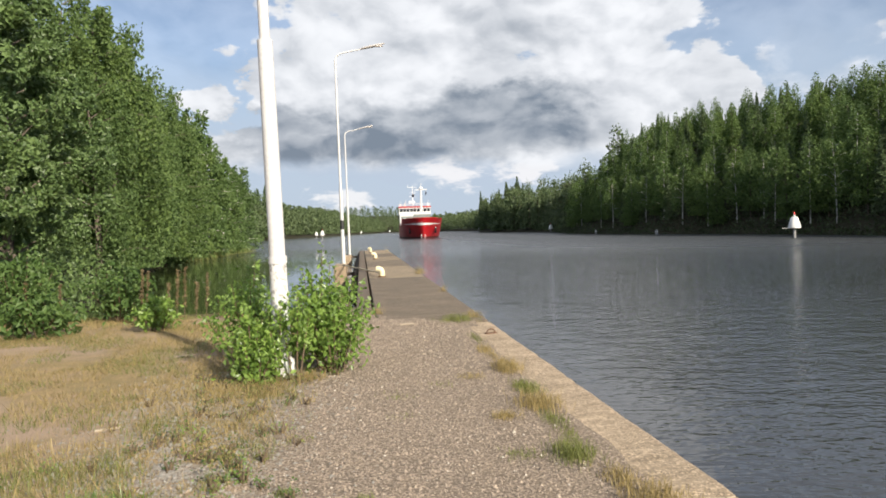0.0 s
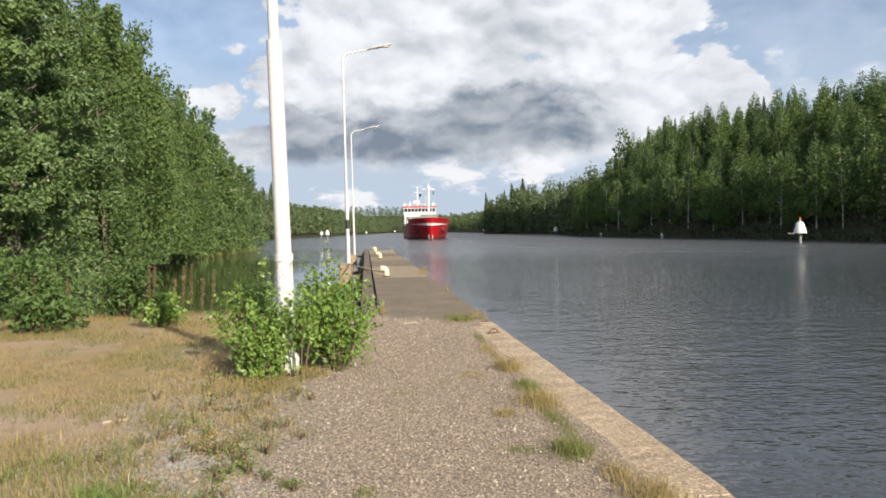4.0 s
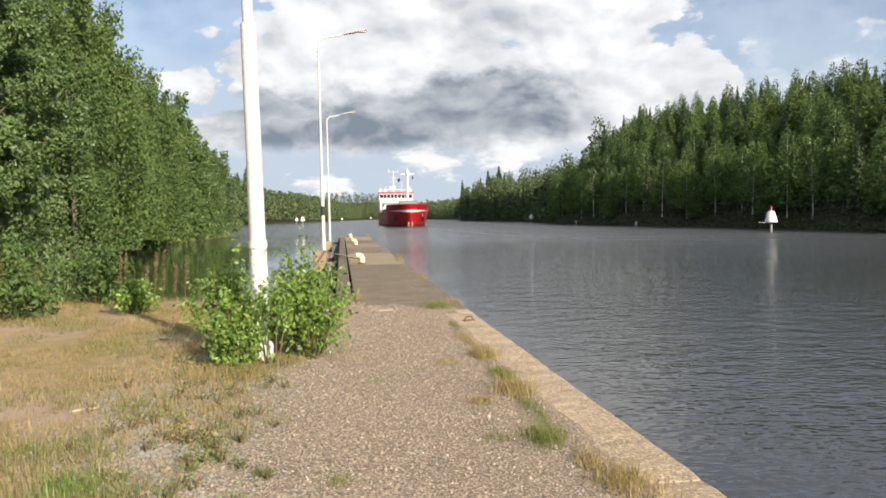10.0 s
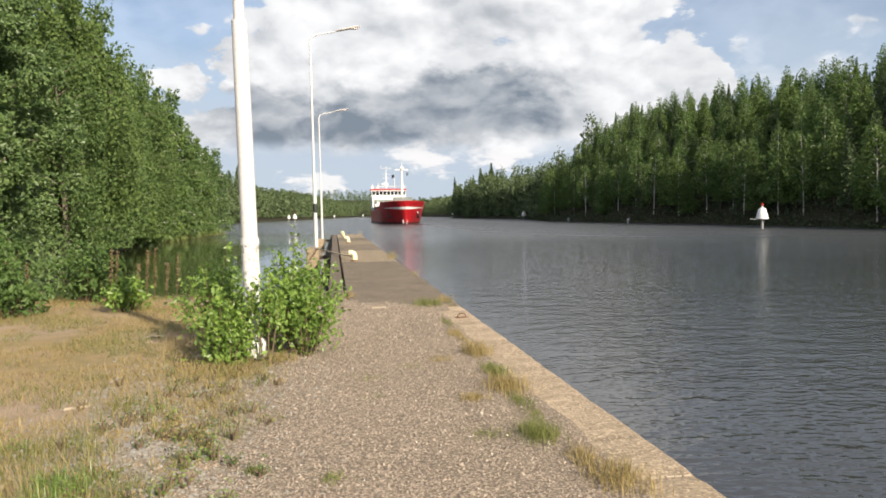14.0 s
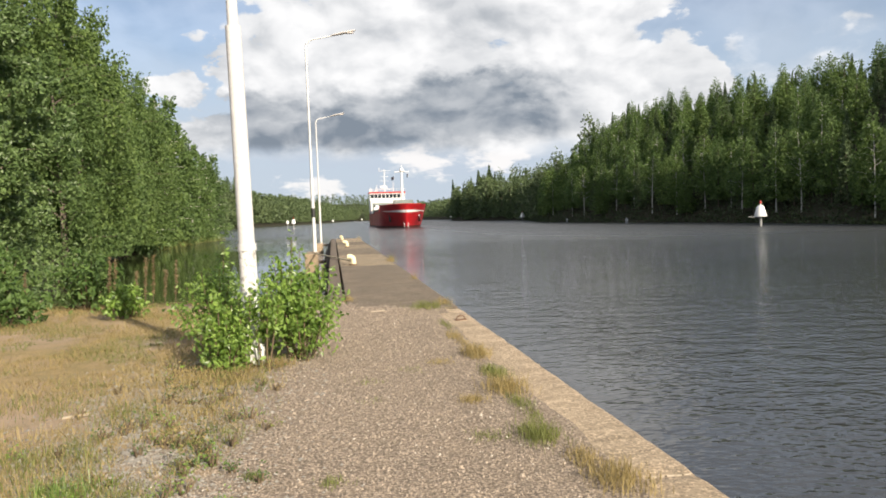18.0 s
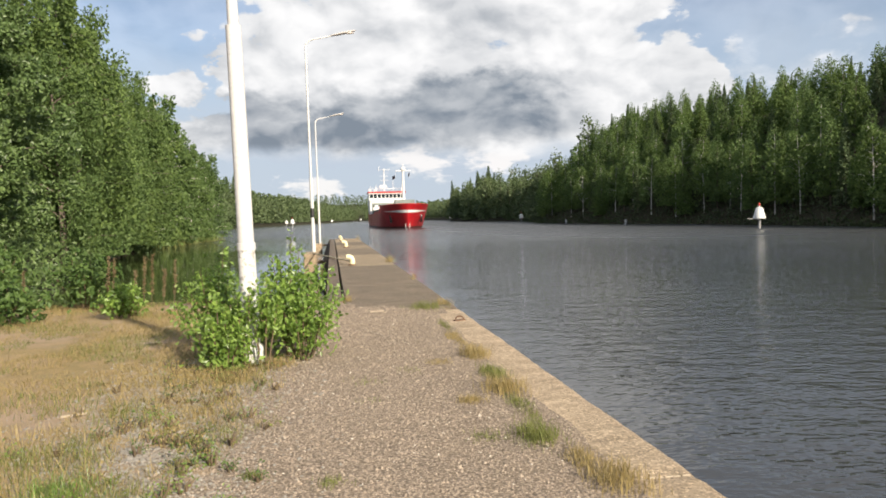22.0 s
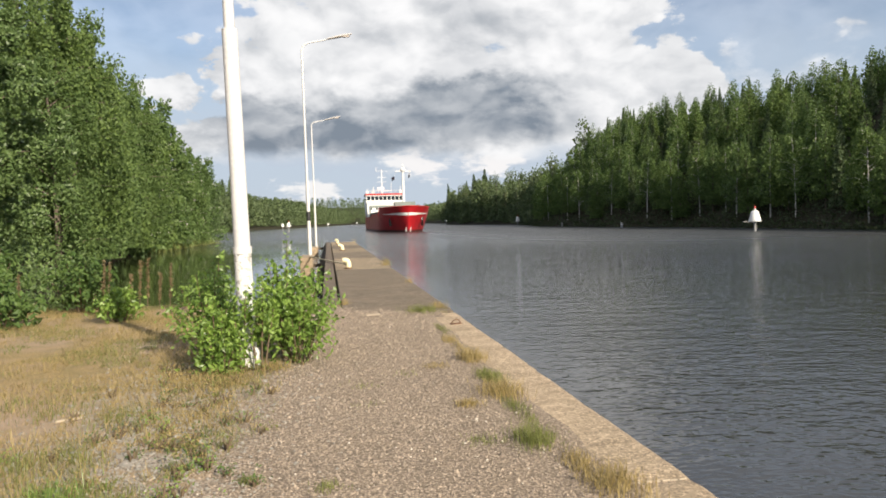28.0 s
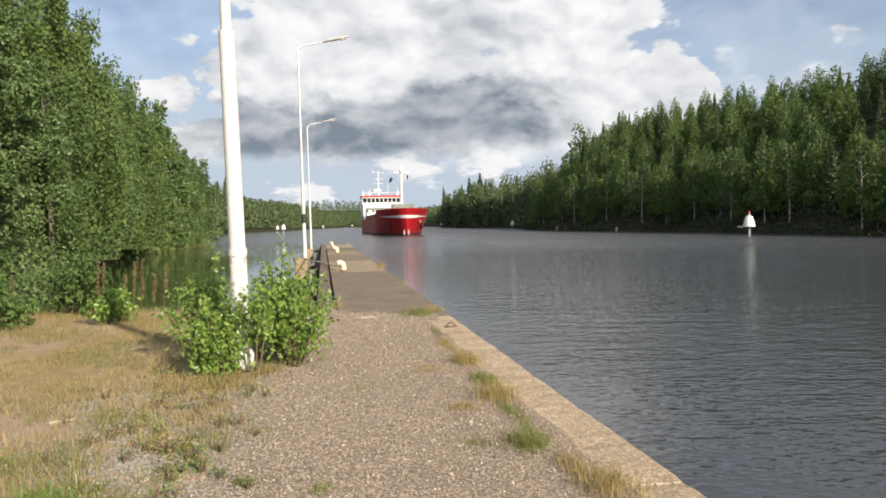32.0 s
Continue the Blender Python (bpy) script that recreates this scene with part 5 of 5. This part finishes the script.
def needles(rng, xy, heights, lean, width):
    """Plain pointed grass blades: vertices and faces."""
    n = len(xy)
    a = rng.uniform(0, 6.283, size=n)
    d = np.stack([np.cos(a), np.sin(a), np.zeros(n)], 1)
    side = np.stack([-np.sin(a), np.cos(a), np.zeros(n)], 1) * width[:, None] * 0.5
    v = np.empty((n, 3, 3))
    v[:, 0], v[:, 1] = xy - side, xy + side
    v[:, 2] = xy + d * (heights * lean)[:, None] + np.array([0, 0, 1.0]) * heights[:, None]
    return v.reshape(-1, 3), np.arange(n * 3).reshape(-1, 3)


def tuft(x, y, n, height, spread, leaf, label, seed, long=1.0):
    rng = np.random.default_rng(seed)
    ob = thing("grass_tuft", x, y, 0.0, label, "grass tuft", "grass tufts along the kerb")
    xy = np.zeros((n, 3))
    xy[:, 0], xy[:, 1] = rng.normal(scale=spread, size=n), rng.normal(scale=spread * long, size=n)
    v, f = blades(rng, xy, height * rng.uniform(0.4, 1.1, size=n), rng.uniform(0.2, 0.9, size=n), rng.uniform(0.003, 0.006, size=n))
    tagged(piece("grass", mesh_of("grass", v, f, leaf), ob), kind="stuff")
    return ob


far_woods()


def build_grass():
    dry, green = M["grass_dry"], M["grass_green"]
    for i, (x, y, n, h, s, leaf, lab, long) in enumerate((
        (1.64, 4.02, 520, 0.13, 0.09, dry, "dry yellow grass tuft in the kerb joint", 1.4),
        (1.56, 4.42, 300, 0.10, 0.05, dry, "dry brown grass tuft beside the kerb", 2.4),
        (1.40, 4.98, 560, 0.13, 0.075, green, "thick green grass tuft beside the kerb", 1.7),
        (1.08, 5.05, 200, 0.05, 0.08, green, "small grass tuft in gravel", 1.0),
        (1.48, 5.9, 260, 0.08, 0.05, green, "low grass tuft beside the kerb", 3.0),
        (1.47, 6.40, 640, 0.16, 0.09, dry, "dry yellow grass tuft beside the kerb", 1.8),
        (1.15, 6.08, 260, 0.08, 0.06, dry, "dry grass tuft in gravel", 1.0),
        (1.50, 7.05, 420, 0.11, 0.06, green, "green grass tuft beside the kerb", 2.6),
        (1.48, 8.1, 520, 0.17, 0.07, dry, "tall dry grass tuft beside the kerb", 2.2),
        (1.42, 9.4, 240, 0.10, 0.05, dry, "thin dry grass tuft beside the kerb", 3.0),
        (1.12, 7.8, 200, 0.06, 0.08, dry, "small grass tuft in gravel", 1.0),
        (1.58, 12.45, 480, 0.20, 0.15, green, "green grass tuft at the pier's start", 1.0),
        (1.95, 12.9, 140, 0.20, 0.08, dry, "dry grass tuft at the quay edge", 1.2),
        (0.26, 14.1, 130, 0.18, 0.06, dry, "dry grass tuft at the pier's corner", 1.5),
        (2.06, 26.5, 200, 0.38, 0.09, dry, "tall dry weeds on the pier's edge", 2.0),
        (2.05, 18.5, 60, 0.30, 0.05, dry, "tall dry weeds on the pier's edge", 2.0),
        (2.02, 57.0, 80, 0.55, 0.08, dry, "tall dry weeds at the pier's end", 2.0),
        (-1.62, 4.45, 420, 0.14, 0.11, M["leaf_bush"], "bright green grass tuft among stones", 1.2),
        (-2.05, 4.35, 420, 0.15, 0.20, dry, "dry grass tuft mixed with weeds among stones", 1.0),
        (-1.30, 4.30, 300, 0.11, 0.16, green, "loose green grass tuft among stones", 1.0),
        (-2.30, 5.00, 420, 0.14, 0.22, green, "loose green grass tuft on dry ground", 1.0),
        (-1.85, 5.30, 260, 0.11, 0.15, green, "loose green grass tuft among stones", 1.0),
        (-2.75, 5.60, 420, 0.13, 0.22, dry, "dry yellow grass tuft on dry ground", 1.0),
        (-1.78, 6.35, 300, 0.11, 0.13, green, "green grass tuft on dry ground", 1.6),
        (-2.35, 6.70, 260, 0.10, 0.20, green, "low green grass tuft on dry ground", 1.0),
        (-0.95, 5.45, 160, 0.07, 0.10, green, "small grass tuft at the gravel's edge", 2.0),
        (-0.98, 6.40, 220, 0.10, 0.10, dry, "dry grass tuft at the gravel's edge", 2.0),
        (-1.00, 7.35, 420, 0.16, 0.20, dry, "tall dry grass before the shrubs", 1.0),
        (-1.45, 7.55, 380, 0.15, 0.20, dry, "tall dry grass before the shrubs", 1.0),
        (-0.05, 4.35, 90, 0.06, 0.05, green, "small green weed in gravel", 1.0),
        (-0.52, 4.6, 120, 0.05, 0.04, green, "small grass tuft in gravel", 1.0),
        (0.28, 7.05, 60, 0.05, 0.08, green, "small grass tuft in gravel", 1.0),
        (0.30, 6.3, 50, 0.05, 0.07, green, "small grass tuft in gravel", 1.0),
        (0.75, 7.5, 60, 0.05, 0.08, green, "small grass tuft in gravel", 1.0),
        (1.50, 5.45, 180, 0.06, 0.035, green, "low moss-green grass along the kerb", 5.0),
        (1.47, 7.15, 200, 0.07, 0.035, green, "low moss-green grass along the kerb", 5.0),
        (1.46, 8.95, 200, 0.07, 0.035, dry, "low dry grass along the kerb", 6.0),
        (1.44, 10.4, 200, 0.08, 0.035, green, "low moss-green grass along the kerb", 7.0),
        (-0.62, 8.1, 260, 0.16, 0.12, dry, "dry grass tuft at a lamp post's foot", 1.0),
        (-1.15, 7.85, 260, 0.14, 0.14, dry, "dry grass tuft at a lamp post's foot", 1.0),
    )):
        tuft(x + (0.026 * (y - 4.3) if x > 1.3 and y < 11 else 0.0), y, n, h, s, leaf, lab, 100 + i, long)
    rng = np.random.default_rng(77)
    for name, leaf, count, lab in (("dry_grass", dry, 130000, "thin dry grass over the gravel ground"), ("green_grass", green, 90000, "short green grass in patches over the ground")):
        xy = np.zeros((count, 3))
        xy[:, 0] = -0.40 - 7.7 * rng.uniform(size=count) ** 1.25
        xy[:, 1] = rng.uniform(2.6, 15.3, size=count)
        off = 3.0 if leaf is dry else 9.0
        keep = np.array([noise.noise((p[0] * 0.9, p[1] * 0.7, off)) + 0.35 * noise.noise((p[0] * 4, p[1] * 4, off)) for p in xy]) > (-0.05 if leaf is dry else 0.10)
        wander = np.array([-0.80 + 0.5 * noise.noise((0.0, float(q) * 0.8, 6.0)) for q in xy[:, 1]])
        keep &= xy[:, 0] < wander + rng.normal(scale=0.16, size=count)
        strip = (xy[:, 0] < wander) & (xy[:, 0] > -0.95 - 0.25 * rng.uniform(size=count))
        keep |= strip & (rng.uniform(size=count) < 0.3)
        xy = xy[keep]
        xy[:, 2] = [ground_height(p[0], p[1]) for p in xy]
        n = len(xy)
        hs = np.exp(rng.normal(math.log(0.046), 0.50, size=n)) * (1 + 0.6 * (rng.uniform(size=n) < 0.06))
        v, f = needles(rng, xy, hs, rng.uniform(0.3, 1.5, size=n), rng.uniform(0.003, 0.007, size=n))
        tagged(new(name, mesh_of(name, v, f, leaf)), lab, "grass", kind="stuff")
    # loose gravel
    n = 70000
    x = rng.uniform(-2.6, 1.72, size=n)
    y = 3.3 + 10.75 * rng.uniform(size=n) ** 1.75
    keep = (x > np.array([-0.82 + 0.5 * noise.noise((0.0, float(q) * 0.8, 6.0)) for q in y]) + rng.normal(scale=0.14, size=n)) | (rng.uniform(size=n) < 0.2)
    x, y = x[keep], y[keep]
    n = len(x)
    s = np.exp(rng.normal(math.log(0.0054), 0.38, size=n)) * (1 + 0.05 * (y - 3.3))
    oct_v = np.array([(1, 0, 0), (-1, 0, 0), (0, 1, 0), (0, -1, 0), (0, 0, 1)], float)
    oct_f = np.array([(0, 2, 4), (2, 1, 4), (1, 3, 4), (3, 0, 4)])
    v = oct_v[None] * s[:, None, None] * rng.uniform(0.6, 1.35, size=(n, 5, 3)) * np.array([1, 1, 0.85])
    a = rng.uniform(0, 6.283, size=n)
    ca, sa = np.cos(a)[:, None], np.sin(a)[:, None]
    vx, vy = v[..., 0] * ca - v[..., 1] * sa, v[..., 0] * sa + v[..., 1] * ca
    z = np.array([ground_height(float(p), float(q)) for p, q in zip(x, y)])
    v = np.stack([vx + x[:, None], vy + y[:, None], v[..., 2] + z[:, None] + s[:, None] * 0.1], -1)
    f = (np.arange(n)[:, None, None] * 5 + oct_f[None]).reshape(-1, 3)
    tagged(new("gravel", mesh_of("gravel", v.reshape(-1, 3), f, M["pebble"])), "loose grey-brown gravel on the quay", "gravel", kind="stuff")
    n = 11000
    x = rng.normal(-1.40, 0.50, size=n)
    y = 3.3 + 5.5 * rng.uniform(size=n) ** 1.4
    s = np.exp(rng.normal(math.log(0.0090), 0.4, size=n))
    v = oct_v[None] * s[:, None, None] * rng.uniform(0.6, 1.35, size=(n, 5, 3)) * np.array([1, 1, 0.7])
    z = np.array([ground_height(float(p), float(q)) for p, q in zip(x, y)])
    v = v + np.stack([x, y, z + s * 0.2], 1)[:, None, :]
    f = (np.arange(n)[:, None, None] * 5 + oct_f[None]).reshape(-1, 3)
    tagged(new("loose_stones", mesh_of("loose_stones", v.reshape(-1, 3), f, M["stone"], True)), "grey loose stones among the weeds", "stones", kind="stuff")
    # fireweed stalks
    for i, (px, py, h) in enumerate(((-4.25, 14.6, 1.0), (-4.18, 14.7, 0.95), (-3.85, 14.9, 0.7), (-3.62, 14.7, 0.95), (-3.50, 14.8, 1.0), (-3.30, 14.9, 0.7), (-3.08, 14.8, 0.9), (-6.2, 14.2, 0.9), (-6.0, 14.3, 0.85), (-5.6, 14.2, 0.8))):
        ob = thing("fireweed", px, py, ground_height(px, py), "faded reddish fireweed stalk at the bank", "wild flower", "faded fireweed")
        bm = bmesh.new()
        tube(bm, [(0, 0, -0.03), (0.02, 0.01, h * 0.5), (0.05, 0.02, h)], [0.008, 0.006, 0.003], 5)
        part("stalk", bm, M["stem"], ob)
        t = rng.uniform(0.25, 1.0, size=130)
        c = np.stack([0.05 * t + rng.normal(scale=0.013, size=130), rng.normal(scale=0.013, size=130), t * h], 1)
        v, f = leaves(rng, c, 0.026, 2.4, -0.3)
        piece("seed_head", mesh_of("seed_head", v, f, M["stalk"]), ob)


build_grass()

rng_w = np.random.default_rng(31)
for i in range(100):
    wx, wy = float(rng_w.normal(-1.30, 0.42)), float(3.8 + 4.6 * rng_w.uniform() ** 1.2)
    shrub(wx, wy, float(rng_w.uniform(0.03, 0.10)), float(rng_w.uniform(0.10, 0.26)), 44, 0.012, M[("leaf_herb", "grass_green", "leaf_bush", "grass_dry")[i % 4]], "weed", "small green weed among loose stones" if i % 4 < 3 else "small withered weed among loose stones", 200 + i, 4, "small weeds in the stony strip", "weed")


# ---- small things on the ground ----
def build_clutter():
    rng = np.random.default_rng(9)
    bm = bmesh.new()
    pts = [Vector((0.075 * math.cos(a), 0, 0.06 * math.sin(a))) for a in np.linspace(-0.25, math.pi + 0.25, 12)]
    tube(bm, pts, 0.010, 8)
    ring = thing("mooring_eye", 1.91, 10.95, 0.012, "rusty iron mooring eye in the concrete kerb", "mooring eye", rz=20)
    part("eye", bm, M["rust"], ring, smooth=True)
    bm = bmesh.new()
    box(bm, -0.095, 0.095, -0.035, 0.035, -0.015, 0.006, 0.004)
    part("plate", bm, M["rust"], ring)
    for x, y, l, w, a in ((-2.16, 6.39, 0.20, 0.035, 8), (-2.39, 10.05, 0.22, 0.04, -4), (-0.34, 10.62, 0.20, 0.10, 25), (-2.43, 11.6, 0.26, 0.07, 0), (0.72, 12.22, 0.24, 0.045, -6)):
        bm = bmesh.new()
        box(bm, -l / 2, l / 2, -w / 2, w / 2, 0, 0.018, 0.005)
        for v in bm.verts:
            v.co.z += 0.006 * math.sin(v.co.x * 17)
            v.co.y += 0.006 * math.sin(v.co.x * 31)
        ob = part("wood_scrap", bm, M["plank"])
        ob.matrix_basis = pose(x, y, ground_height(x, y) + 0.004, 0, 0, a)
        tagged(ob, "bleached scrap of wood lying on the ground", "scrap", "bleached wood scraps")
    bm = bmesh.new()
    for k in range(7):
        px = 1.74 + 0.055 * k
        box(bm, px, px + 0.050 - 0.006 * (k % 2), 4.085 - 0.004, 4.085 + 0.003 + 0.002 * (k % 3), -0.02, -0.002 - 0.002 * (k % 2), 0.002)
    tagged(part("joint_mortar", bm, M["plank"]), "crumbling pale mortar in a kerb joint", "mortar", kind="stuff")
    bm = bmesh.new()
    tube(bm, [(0.62, 25.2, 0.17), (0.24, 27.6, 0.13), (-0.1, 30.0, 0.09), (-0.80, 34.6, 0.03), (-0.92, 35.1, 0.03)], 0.028, 6)
    tagged(part("mooring_rope", bm, M["rope"]), "thin pale rope tied to a bollard", "rope")


build_clutter()


# ---- what moves ----
def motions():
    def at(x, y, heading):
        return pose(x, y, WATER_Z, 0, 0, heading)
    walk(SHIP, [(0.0, at(18.8, 219.2, -2.2)), (4.0, at(19.0, 212.7, -1.5)), (9.0, at(19.1, 204.5, -0.9)), (15.0, at(19.1, 194.7, -0.4)),
                (21.0, at(19.1, 184.9, 0.0)), (27.0, at(19.1, 175.1, 0.2)), (32.0, at(19.1, 166.9, 0.3))])
    # the ripples drift towards the quay
    walk(made["water"], [(0.0, pose(0, 0, WATER_Z)), (16.0, pose(-4.0, -7.0, WATER_Z)), (32.0, pose(-8.0, -14.0, WATER_Z))])


motions()
